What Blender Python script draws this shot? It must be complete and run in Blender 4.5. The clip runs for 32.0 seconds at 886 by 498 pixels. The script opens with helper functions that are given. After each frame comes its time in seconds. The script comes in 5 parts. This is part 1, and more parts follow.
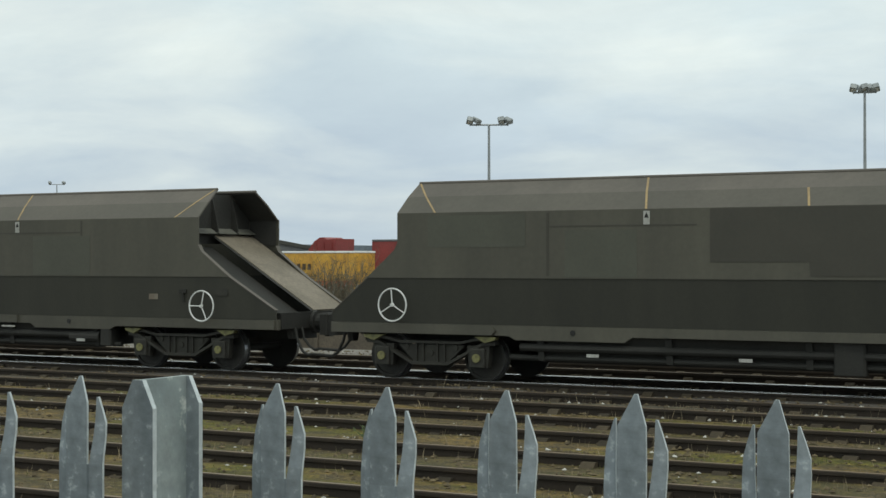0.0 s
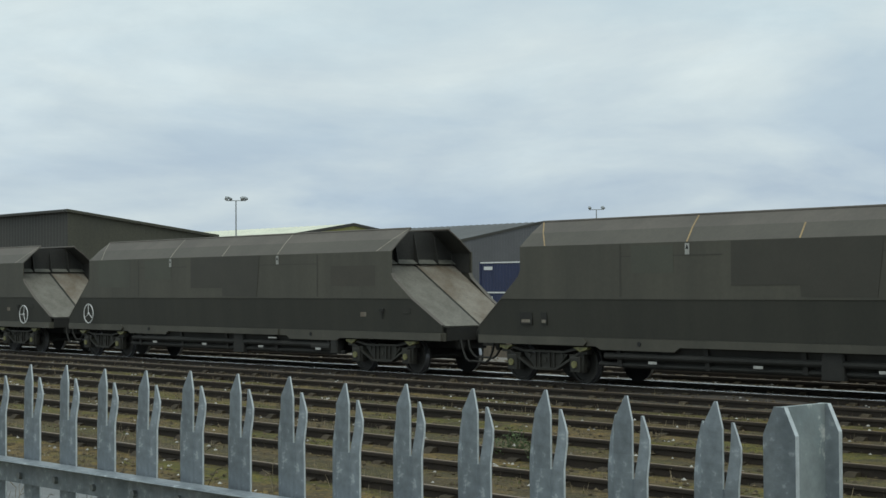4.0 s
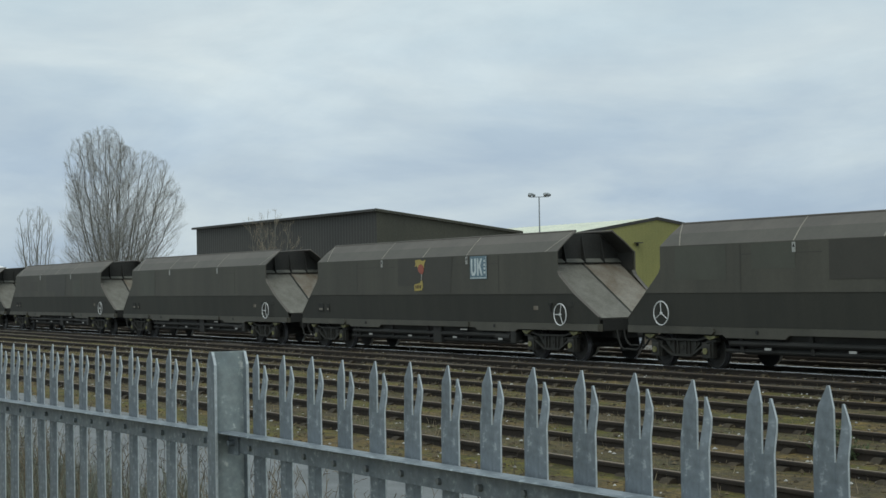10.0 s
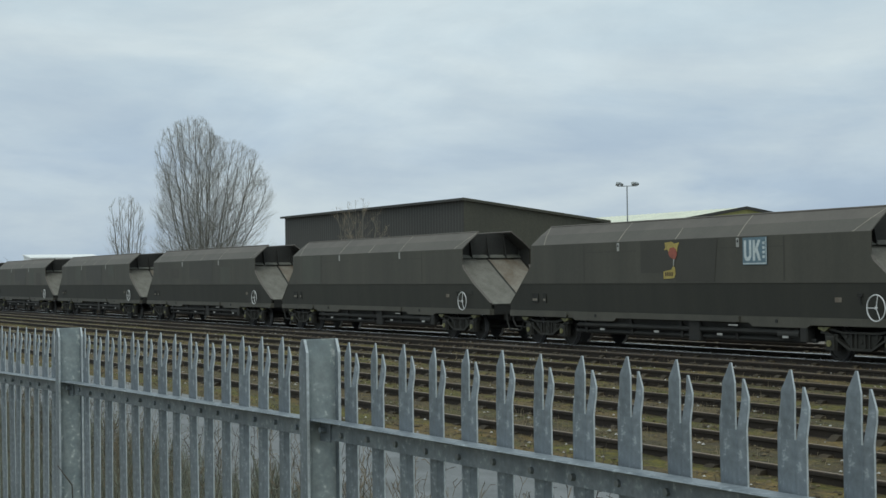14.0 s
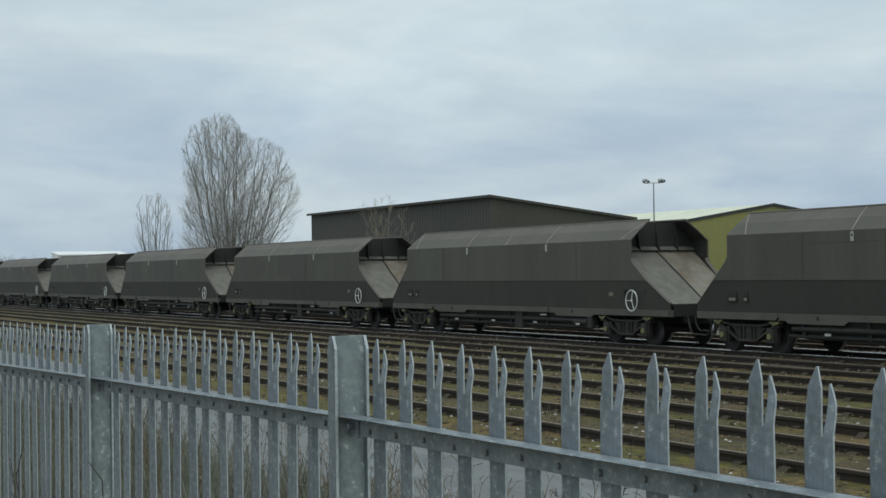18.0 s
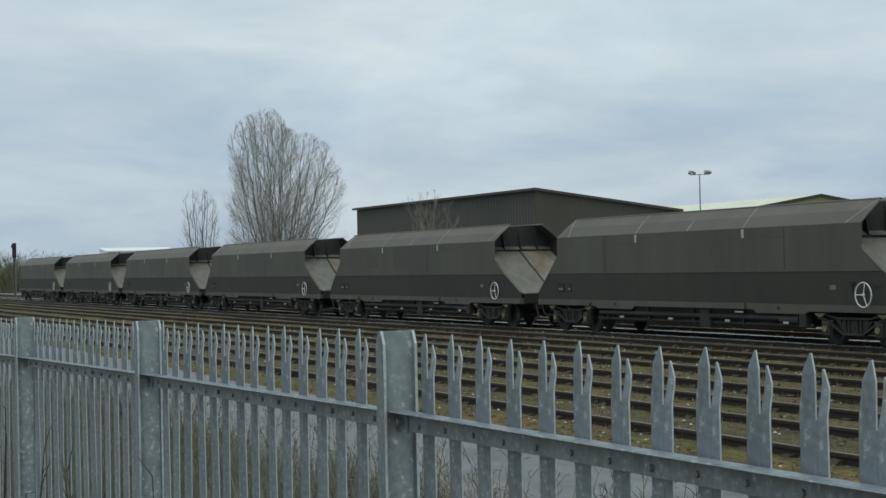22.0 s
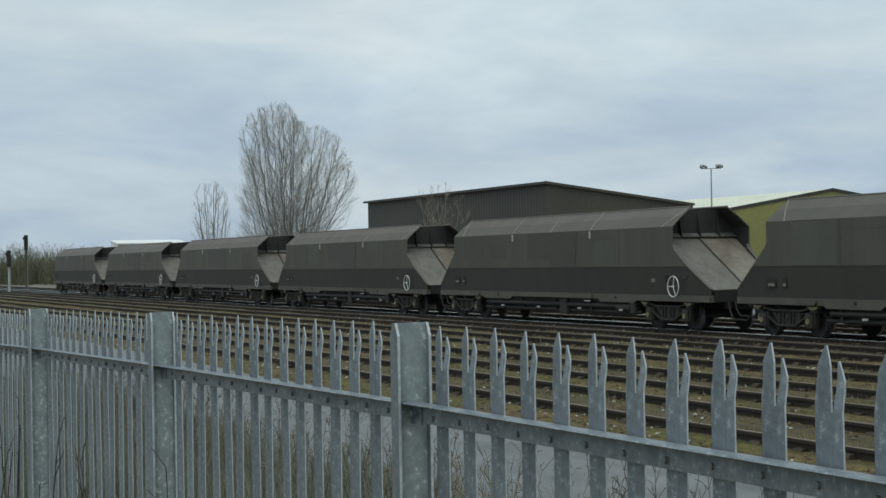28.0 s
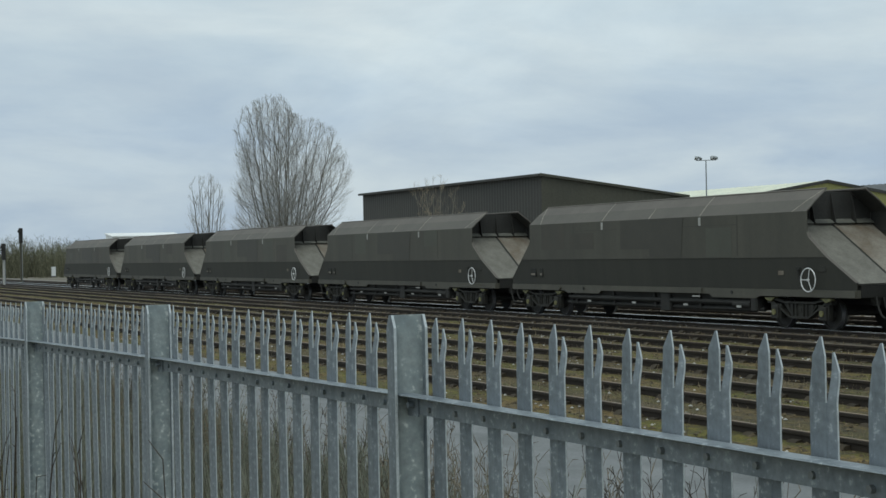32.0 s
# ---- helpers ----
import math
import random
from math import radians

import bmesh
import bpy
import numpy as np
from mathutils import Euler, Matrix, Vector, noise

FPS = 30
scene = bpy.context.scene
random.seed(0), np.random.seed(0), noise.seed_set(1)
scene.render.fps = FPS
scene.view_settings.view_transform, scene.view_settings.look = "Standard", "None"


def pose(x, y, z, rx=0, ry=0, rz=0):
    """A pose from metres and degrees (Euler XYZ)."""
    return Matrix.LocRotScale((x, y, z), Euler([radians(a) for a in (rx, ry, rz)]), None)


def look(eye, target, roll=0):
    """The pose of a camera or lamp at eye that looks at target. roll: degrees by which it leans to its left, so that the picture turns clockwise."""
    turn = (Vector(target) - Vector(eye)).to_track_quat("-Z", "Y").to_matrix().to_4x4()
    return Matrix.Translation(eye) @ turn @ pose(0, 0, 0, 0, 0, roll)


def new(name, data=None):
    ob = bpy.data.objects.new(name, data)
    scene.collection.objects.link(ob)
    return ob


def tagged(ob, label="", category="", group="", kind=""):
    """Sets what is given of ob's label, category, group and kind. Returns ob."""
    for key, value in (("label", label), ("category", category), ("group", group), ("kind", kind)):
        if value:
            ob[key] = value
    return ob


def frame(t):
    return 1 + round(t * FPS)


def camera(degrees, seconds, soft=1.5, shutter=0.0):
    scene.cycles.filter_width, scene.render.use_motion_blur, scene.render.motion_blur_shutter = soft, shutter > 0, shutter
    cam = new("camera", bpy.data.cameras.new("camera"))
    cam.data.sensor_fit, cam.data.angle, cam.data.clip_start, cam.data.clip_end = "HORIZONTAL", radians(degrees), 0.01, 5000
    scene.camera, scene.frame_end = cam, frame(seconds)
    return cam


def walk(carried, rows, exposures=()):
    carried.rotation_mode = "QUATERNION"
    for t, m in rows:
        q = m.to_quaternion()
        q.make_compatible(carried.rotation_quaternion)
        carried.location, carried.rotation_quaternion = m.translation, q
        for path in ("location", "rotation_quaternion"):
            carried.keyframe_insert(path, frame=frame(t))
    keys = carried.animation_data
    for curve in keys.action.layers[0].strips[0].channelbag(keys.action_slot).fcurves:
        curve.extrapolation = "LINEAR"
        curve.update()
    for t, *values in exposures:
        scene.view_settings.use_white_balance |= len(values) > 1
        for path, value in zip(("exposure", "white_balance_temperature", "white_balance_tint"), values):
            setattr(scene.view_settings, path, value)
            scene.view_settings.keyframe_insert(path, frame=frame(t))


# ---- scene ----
cam = camera(30.735, 32.0, soft=1.5)


def held(x, y, z, turn, tilt, lean):
    """A camera pose: degrees to the left of straight ahead, upwards, and of lean."""
    return pose(x, y, z, 90 + tilt, 0, turn) @ pose(0, 0, 0, 0, 0, lean)


walk(cam, [
    (0.0, held(0.118, 0.149, 1.942, 30.21, 0.44, -0.05)),
    (0.5, held(0.081, 0.148, 1.941, 34.82, 0.25, 0.25)),
    (1.0, held(0.063, 0.131, 1.944, 38.46, 1.05, -0.07)),
    (1.5, held(0.051, 0.118, 1.944, 41.13, 0.96, -0.09)),
    (2.0, held(0.042, 0.099, 1.945, 43.59, 1.01, -0.15)),
    (2.5, held(0.036, 0.088, 1.944, 45.35, 1.00, -0.11)),
    (3.0, held(0.030, 0.087, 1.945, 46.84, 1.04, -0.25)),
    (3.5, held(0.024, 0.076, 1.946, 47.98, 1.18, -0.28)),
    (5.5, held(0.014, 0.029, 1.953, 52.20, 1.39, -0.43)),
    (6.0, held(0.010, 0.024, 1.952, 52.99, 1.27, -0.31)),
    (6.5, held(0.005, 0.027, 1.950, 54.08, 1.20, -0.38)),
    (7.0, held(0.003, 0.021, 1.952, 55.15, 1.41, -0.01)),
    (7.5, held(0.000, 0.015, 1.953, 56.03, 1.63, -0.29)),
    (8.0, held(-0.002, 0.008, 1.953, 56.79, 1.78, -0.60)),
    (8.5, held(-0.007, 0.002, 1.952, 57.68, 1.60, -0.68)),
    (9.0, held(-0.008, -0.001, 1.954, 58.27, 1.49, -0.57)),
    (9.5, held(-0.008, -0.006, 1.952, 59.07, 1.65, -0.73)),
    (10.0, held(-0.012, -0.006, 1.952, 59.84, 1.26, -0.96)),
    (10.5, held(-0.019, -0.004, 1.953, 60.58, 1.41, -1.23)),
    (11.0, held(-0.024, -0.007, 1.953, 61.65, 1.70, -1.40)),
    (11.5, held(-0.030, -0.006, 1.954, 61.87, 1.44, -1.16)),
    (12.0, held(-0.031, -0.011, 1.950, 62.57, 1.27, -1.13)),
    (12.5, held(-0.024, -0.013, 1.950, 62.51, 1.28, -1.22)),
    (13.0, held(-0.029, -0.010, 1.949, 62.81, 1.04, -0.99)),
    (13.5, held(-0.030, -0.010, 1.950, 62.85, 0.93, -0.79)),
    (15.5, held(-0.004, -0.025, 1.949, 63.25, 0.97, -0.96)),
    (16.0, held(-0.007, -0.021, 1.950, 63.01, 0.91, -0.77)),
    (16.5, held(-0.002, -0.028, 1.949, 63.37, 0.83, -0.85)),
    (17.0, held(-0.000, -0.024, 1.948, 63.66, 0.81, -0.97)),
    (17.5, held(-0.001, -0.024, 1.950, 63.72, 0.94, -0.98)),
    (18.0, held(-0.006, -0.027, 1.950, 63.87, 0.83, -0.78)),
    (18.5, held(-0.001, -0.029, 1.950, 64.04, 0.88, -0.83)),
    (19.0, held(-0.003, -0.028, 1.951, 64.34, 0.78, -0.93)),
    (19.5, held(-0.001, -0.034, 1.951, 64.78, 0.84, -0.80)),
    (20.0, held(-0.013, -0.036, 1.953, 65.43, 0.67, -1.04)),
    (20.5, held(-0.018, -0.035, 1.954, 65.45, 0.81, -0.96)),
    (21.0, held(-0.013, -0.041, 1.952, 65.52, 0.85, -0.97)),
    (21.5, held(-0.018, -0.035, 1.952, 65.60, 0.68, -1.23)),
    (22.0, held(-0.020, -0.027, 1.953, 65.49, 0.63, -1.19)),
    (22.5, held(-0.023, -0.029, 1.952, 65.64, 0.63, -1.10)),
    (23.0, held(-0.018, -0.030, 1.951, 65.52, 0.38, -1.03)),
    (23.5, held(-0.019, -0.027, 1.950, 65.65, 0.41, -1.40)),
    (24.0, held(-0.018, -0.028, 1.951, 65.90, 0.59, -1.46)),
    (24.5, held(-0.015, -0.028, 1.950, 65.90, 0.41, -1.72)),
    (25.0, held(-0.009, -0.025, 1.951, 65.69, 0.35, -1.67)),
    (25.5, held(-0.011, -0.022, 1.950, 65.80, 0.41, -1.47)),
    (27.5, held(-0.013, -0.040, 1.952, 65.85, 0.46, -0.98)),
    (28.0, held(-0.018, -0.039, 1.950, 65.88, 0.40, -1.02)),
    (28.5, held(-0.020, -0.038, 1.949, 65.95, 0.40, -0.85)),
    (29.0, held(-0.020, -0.043, 1.951, 65.88, 0.31, -0.77)),
    (29.5, held(-0.024, -0.038, 1.951, 65.77, 0.11, -0.86)),
    (30.0, held(-0.017, -0.045, 1.949, 65.76, 0.16, -1.00)),
    (30.5, held(-0.023, -0.043, 1.950, 65.79, 0.09, -0.83)),
    (31.0, held(-0.023, -0.044, 1.949, 65.87, 0.03, -1.03)),
    (31.5, held(-0.018, -0.044, 1.949, 65.79, -0.11, -1.01)),
    (32.0, held(-0.005, -0.048, 1.950, 65.71, 0.12, -1.13)),
], exposures=((0.0, 0.24, 6650.0, 0.0), (3.0, 0.10, 6380.0, 0.0), (6.0, 0.02, 6220.0, 1.0), (12.0, -0.03, 6150.0, 1.0), (32.0, -0.04, 6150.0, 1.0)))

# the middle of the fourth wagon along the line, second by second
TRAIN = [
    (0.0, -59.00), (1.0, -57.02), (2.0, -55.06), (3.0, -53.12), (3.5, -52.15), (5.5, -48.16),
    (6.0, -47.15), (7.0, -45.12), (8.0, -43.13), (9.0, -41.15), (10.0, -39.15), (11.0, -37.16),
    (12.0, -35.18), (13.0, -33.23), (13.5, -32.25), (15.5, -28.35), (16.0, -27.37), (17.0, -25.47),
    (18.0, -23.58), (19.0, -21.75), (20.0, -19.97), (21.0, -18.21), (22.0, -16.51), (23.0, -14.86),
    (24.0, -13.26), (25.0, -11.65), (25.5, -10.86), (27.5, -7.72), (28.0, -6.95), (29.0, -5.38),
    (30.0, -3.90), (31.0, -2.52), (32.0, -1.20),
]
SKY_STRENGTH = 1.0

# ---------------------------------------------------------------- world, sun, exposure

def node_tree(owner):
    owner.use_nodes = True
    nt = owner.node_tree
    nt.nodes.clear()
    return nt


def node(nt, kind, **sets):
    n = nt.nodes.new(kind)
    for k, v in sets.items():
        n.inputs[k.replace("_", " ")].default_value = v
    return n


def ramp(nt, fac, stops):
    n = nt.nodes.new("ShaderNodeValToRGB")
    el = n.color_ramp.elements
    while len(el) < len(stops):
        el.new(0.5)
    for e, (p, c) in zip(el, stops):
        e.position = p
        e.color = (*c, 1) if len(c) == 3 else c
    nt.links.new(fac, n.inputs[0])
    return n.outputs[0]


def mixc(nt, fac, a, b, mode="MIX"):
    n = nt.nodes.new("ShaderNodeMix")
    n.data_type, n.blend_type = "RGBA", mode
    for sock, v in ((n.inputs[0], fac), (n.inputs[6], a), (n.inputs[7], b)):
        if isinstance(v, (int, float)):
            sock.default_value = v
        elif isinstance(v, tuple):
            sock.default_value = (*v, 1)
        else:
            nt.links.new(v, sock)
    return n.outputs[2]


world = bpy.data.worlds.new("overcast_sky")
scene.world = world
nt = node_tree(world)
sky = nt.nodes.new("ShaderNodeTexSky")
sky.sky_type, sky.sun_disc = "NISHITA", False
sky.sun_elevation, sky.sun_rotation = radians(55), radians(133)
coord = nt.nodes.new("ShaderNodeTexCoord")
stretch = nt.nodes.new("ShaderNodeMapping")
stretch.inputs["Scale"].default_value = (1.6, 1.6, 6.5)
nt.links.new(coord.outputs["Generated"], stretch.inputs[0])
clouds = node(nt, "ShaderNodeTexNoise", Scale=2.6, Detail=7.0, Roughness=0.52, Distortion=0.4)
nt.links.new(stretch.outputs[0], clouds.inputs["Vector"])
sep = nt.nodes.new("ShaderNodeSeparateXYZ")
nt.links.new(coord.outputs["Generated"], sep.inputs[0])
height = ramp(nt, sep.outputs[2], [(0.0, (0.385, 0.455, 0.575)), (0.07, (0.44, 0.50, 0.605)), (0.16, (0.56, 0.62, 0.68)), (0.26, (0.66, 0.72, 0.74)), (0.5, (0.72, 0.77, 0.775)), (1.0, (0.76, 0.79, 0.79))])
cover = ramp(nt, clouds.outputs[0], [(0.38, (0.0, 0.0, 0.0)), (0.66, (1.0, 1.0, 1.0))])
cloudy = mixc(nt, cover, height, (0.655, 0.685, 0.715))
wisps = node(nt, "ShaderNodeTexNoise", Scale=5.5, Detail=8.0, Roughness=0.62, Distortion=0.25)
tilted = nt.nodes.new("ShaderNodeMapping")
tilted.inputs["Scale"].default_value = (1.0, 1.0, 2.6)
tilted.inputs["Rotation"].default_value = (0.12, -0.10, 0.4)
nt.links.new(coord.outputs["Generated"], tilted.inputs[0])
nt.links.new(tilted.outputs[0], wisps.inputs["Vector"])
thin = ramp(nt, wisps.outputs[0], [(0.30, (0.90, 0.91, 0.94)), (0.50, (1.0, 1.0, 1.0)), (0.72, (1.13, 1.12, 1.10))])
cloudy = mixc(nt, 1.0, cloudy, thin, "MULTIPLY")
blend = mixc(nt, 0.005, cloudy, sky.outputs[0])
bg = node(nt, "ShaderNodeBackground", Strength=SKY_STRENGTH)
nt.links.new(blend, bg.inputs[0])
nt.links.new(bg.outputs[0], nt.nodes.new("ShaderNodeOutputWorld").inputs[0])

sun_data = bpy.data.lights.new("sun", "SUN")
sun_data.energy, sun_data.angle, sun_data.color = 0.75, radians(25), (1.0, 0.95, 0.88)
sun = new("sun", sun_data)
sun.matrix_world = look((0, 0, 60), (-30, 28, 0))


# ---------------------------------------------------------------- heights and track lines
EYE_H = 1.95
RAIL_Z = 0.06
GROUND_Z = -0.072
YARD_Z = -1.2
TRACKS = (10.75, 13.65, 16.95, 20.05, 23.22, 26.5)


# ---------------------------------------------------------------- materials
def material(name, base, dark, rough=0.7, metal=0.0, scale=2.0, fine=40.0, bump=0.15, spots=None, streak=False, vary=0.0, light=None, spec=0.5, grit=0.7):
    """base and dark: the two ends of the large stain; spots: colour of small marks; streak: marks drawn out downwards."""
    mat = bpy.data.materials.new(name)
    nt = node_tree(mat)
    co = nt.nodes.new("ShaderNodeTexCoord")
    vec = co.outputs["Object"]
    big = node(nt, "ShaderNodeTexNoise", Scale=scale, Detail=5.0, Roughness=0.6)
    small = node(nt, "ShaderNodeTexNoise", Scale=fine, Detail=3.0, Roughness=0.6)
    if streak:
        mp = nt.nodes.new("ShaderNodeMapping")
        mp.inputs["Scale"].default_value = (1.0, 1.0, 0.12)
        nt.links.new(vec, mp.inputs[0])
        nt.links.new(mp.outputs[0], big.inputs["Vector"])
    else:
        nt.links.new(vec, big.inputs["Vector"])
    nt.links.new(vec, small.inputs["Vector"])
    col = mixc(nt, ramp(nt, big.outputs[0], [(0.35, (0, 0, 0)), (0.68, (1, 1, 1))]), base, dark)
    grain = ramp(nt, small.outputs[0], [(0.3, (0.72, 0.72, 0.72)), (0.7, (1.25, 1.25, 1.25))])
    col = mixc(nt, grit, col, grain, "MULTIPLY")
    if spots:
        col = mixc(nt, ramp(nt, small.outputs[0], [(0.60, (0, 0, 0)), (0.70, (1, 1, 1))]), col, spots)
    if vary:
        info = nt.nodes.new("ShaderNodeObjectInfo")
        geo = nt.nodes.new("ShaderNodeNewGeometry")
        add = nt.nodes.new("ShaderNodeMath")
        add.operation = "ADD"
        nt.links.new(info.outputs["Random"], add.inputs[0])
        nt.links.new(geo.outputs["Random Per Island"], add.inputs[1])
        fr = nt.nodes.new("ShaderNodeMath")
        fr.operation = "FRACT"
        nt.links.new(add.outputs[0], fr.inputs[0])
        lo, hi = 1 - vary, 1 + vary
        col = mixc(nt, 1.0, col, ramp(nt, fr.outputs[0], [(0.0, (lo, lo, lo)), (1.0, (hi, hi, hi))]), "MULTIPLY")
    bs = node(nt, "ShaderNodeBsdfPrincipled", Roughness=rough, Metallic=metal)
    bs.inputs["Specular IOR Level"].default_value = spec
    nt.links.new(col, bs.inputs["Base Color"])
    if bump:
        bp = node(nt, "ShaderNodeBump", Strength=bump, Distance=0.01)
        nt.links.new(small.outputs[0], bp.inputs["Height"])
        nt.links.new(bp.outputs[0], bs.inputs["Normal"])
    if light:
        bs.inputs["Emission Color"].default_value = (*light, 1)
        bs.inputs["Emission Strength"].default_value = 1.0
    nt.links.new(bs.outputs[0], nt.nodes.new("ShaderNodeOutputMaterial").inputs[0])
    return mat


GALV = material("galvanised_steel", (0.272, 0.305, 0.332), (0.152, 0.180, 0.207), 0.5, 0.3, 7.0, 55.0, 0.1, spots=(0.38, 0.42, 0.45), streak=True, vary=0.1)
GALV_EDGE = material("zinc_edge_glint", (0.62, 0.66, 0.68), (0.46, 0.50, 0.52), 0.45, 0.3, 8.0, 60.0, 0.1)
GALV_POST = material("galvanised_post", (0.37, 0.41, 0.41), (0.25, 0.295, 0.305), 0.55, 0.3, 9.0, 34.0, 0.15, spots=(0.66, 0.69, 0.66), vary=0.05)
BOLT = material("bolt_steel", (0.27, 0.29, 0.30), (0.20, 0.215, 0.22), 0.5, 0.5, 9.0, 60.0, 0.1)
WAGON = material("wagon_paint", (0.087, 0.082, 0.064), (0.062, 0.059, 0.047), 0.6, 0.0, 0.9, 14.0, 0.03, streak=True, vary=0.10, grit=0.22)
# Lower sides lean inward; their shade is put into this darker paint.
WAGON_LOW = material("wagon_paint_shaded", (0.041, 0.040, 0.031), (0.029, 0.029, 0.023), 0.65, 0.0, 1.3, 14.0, 0.03, streak=True, vary=0.10, grit=0.22)
WAGON_MID = material("wagon_paint_mid_tone", (0.098, 0.089, 0.074), (0.074, 0.069, 0.057), 0.65, 0.0, 0.8, 14.0, 0.03, grit=0.25)
WAGON_TOP = material("wagon_paint_top_tone", (0.128, 0.114, 0.098), (0.094, 0.085, 0.074), 0.7, 0.0, 0.8, 14.0, 0.03, grit=0.25)
PATCH = material("repainted_panel", (0.055, 0.051, 0.040), (0.046, 0.043, 0.034), 0.55, 0.0, 1.2, 18.0, 0.03, grit=0.2)
PATCH_BROWN = material("brownish_panel", (0.066, 0.059, 0.047), (0.054, 0.050, 0.040), 0.6, 0.0, 1.2, 18.0, 0.03, grit=0.2)
PATCH_PALE = material("faded_panel", (0.082, 0.083, 0.065), (0.068, 0.068, 0.054), 0.6, 0.0, 1.0, 18.0, 0.03, grit=0.2)
COAL = material("coal_blackened_steel", (0.032, 0.031, 0.028), (0.020, 0.020, 0.018), 0.8, 0.0, 1.6, 24.0, 0.15)
LEDGE = material("dull_pale_flange", (0.13, 0.13, 0.11), (0.08, 0.08, 0.07), 0.7, 0.0, 3.0, 24.0, 0.1)
UNDER = material("underframe_grime_and_shade", (0.025, 0.024, 0.021), (0.017, 0.017, 0.015), 0.75, 0.0, 2.0, 30.0, 0.2)
BOGIE = material("bogie_grime", (0.036, 0.035, 0.028), (0.021, 0.020, 0.017), 0.7, 0.1, 3.0, 30.0, 0.2)
SHEET = material("slope_sheet_steel", (0.235, 0.215, 0.178), (0.145, 0.115, 0.083), 0.65, 0.1, 2.6, 20.0, 0.1, spots=(0.20, 0.15, 0.11), streak=True)
SHEET_GREY = material("slope_sheet_greyed", (0.19, 0.182, 0.155), (0.115, 0.108, 0.088), 0.6, 0.1, 3.0, 24.0, 0.1, spots=(0.17, 0.15, 0.12), streak=True)
SHEET_TAN = material("slope_sheet_dusty", (0.21, 0.18, 0.14), (0.14, 0.12, 0.09), 0.7, 0.0, 1.6, 20.0, 0.1)
WHITE = material("white_paint", (0.75, 0.76, 0.76), (0.62, 0.63, 0.62), 0.5, 0.0, 8.0, 50.0, 0.03)
NOTICE = material("dulled_white_paint", (0.46, 0.46, 0.44), (0.32, 0.32, 0.30), 0.6, 0.0, 10.0, 50.0, 0.03)
STRIPE = material("ochre_stripe", (0.38, 0.27, 0.13), (0.26, 0.19, 0.10), 0.6, 0.0, 6.0, 40.0, 0.03)
STRIPE_PALE = material("faded_stripe", (0.30, 0.27, 0.22), (0.20, 0.18, 0.15), 0.6, 0.0, 6.0, 40.0, 0.03)
YELLOW_CAP = material("axle_cap_yellow", (0.20, 0.19, 0.075), (0.09, 0.088, 0.045), 0.6, 0.0, 12.0, 60.0, 0.1)
TYRE = material("bright_wheel_tread", (0.40, 0.41, 0.43), (0.28, 0.29, 0.31), 0.3, 0.9, 6.0, 40.0, 0.05)
BLACK = material("black_print", (0.012, 0.012, 0.012), (0.02, 0.02, 0.02), 0.6, 0.0, 6.0, 40.0, 0.0)
RAIL_SIDE = material("rusty_rail", (0.030, 0.021, 0.014), (0.018, 0.014, 0.010), 0.85, 0.0, 3.0, 40.0, 0.3)
RAIL_TOP = material("worn_rail_head", (0.22, 0.155, 0.095), (0.14, 0.10, 0.064), 0.5, 0.4, 5.0, 60.0, 0.1)
RAIL_SHINE = material("polished_rail_head", (0.80, 0.81, 0.82), (0.66, 0.67, 0.68), 0.26, 0.95, 5.0, 60.0, 0.05)
SLEEPER = material("weathered_sleeper", (0.054, 0.041, 0.024), (0.032, 0.025, 0.015), 0.9, 0.0, 3.0, 30.0, 0.4, vary=0.3)
STONE = material("ballast_stone", (0.135, 0.104, 0.058), (0.066, 0.052, 0.030), 0.9, 0.0, 6.0, 40.0, 0.3, vary=0.4)
CHALK = material("pale_stone", (0.50, 0.49, 0.46), (0.36, 0.35, 0.33), 0.85, 0.0, 8.0, 40.0, 0.2, vary=0.3)
GRASS = material("dull_grass", (0.12, 0.13, 0.034), (0.075, 0.085, 0.025), 0.9, 0.0, 1.0, 20.0, 0.0, vary=0.45)
STALK = material("grey_dead_stalks", (0.23, 0.235, 0.185), (0.13, 0.137, 0.105), 0.9, 0.0, 2.0, 20.0, 0.0, vary=0.5)
WEED_BROWN = material("brown_dead_weed", (0.20, 0.165, 0.11), (0.135, 0.108, 0.072), 0.9, 0.0, 4.0, 30.0, 0.0, vary=0.35)
STRAW = material("dead_stalks", (0.33, 0.27, 0.18), (0.20, 0.16, 0.105), 0.9, 0.0, 2.0, 20.0, 0.0, vary=0.5)
WEED = material("green_weed", (0.095, 0.13, 0.055), (0.06, 0.085, 0.04), 0.85, 0.0, 2.0, 20.0, 0.0, vary=0.4)
BARK = material("tree_bark", (0.21, 0.20, 0.165), (0.14, 0.13, 0.108), 0.9, 0.0, 3.0, 30.0, 0.3)
TWIG = material("tree_twigs", (0.42, 0.41, 0.38), (0.33, 0.32, 0.295), 0.9, 0.0, 3.0, 30.0, 0.0, vary=0.25)
TWIG_BROWN = material("brown_twigs", (0.36, 0.29, 0.20), (0.25, 0.21, 0.15), 0.9, 0.0, 3.0, 30.0, 0.0, vary=0.25)
STEM = material("dark_dead_stems", (0.075, 0.06, 0.045), (0.045, 0.038, 0.03), 0.9, 0.0, 8.0, 40.0, 0.0, vary=0.3)
THICKET = material("greenish_thicket", (0.17, 0.165, 0.105), (0.11, 0.112, 0.072), 0.9, 0.0, 2.0, 20.0, 0.0, vary=0.4)
BUSH = material("scrub_twigs", (0.16, 0.135, 0.095), (0.10, 0.09, 0.062), 0.9, 0.0, 2.0, 20.0, 0.0, vary=0.45)
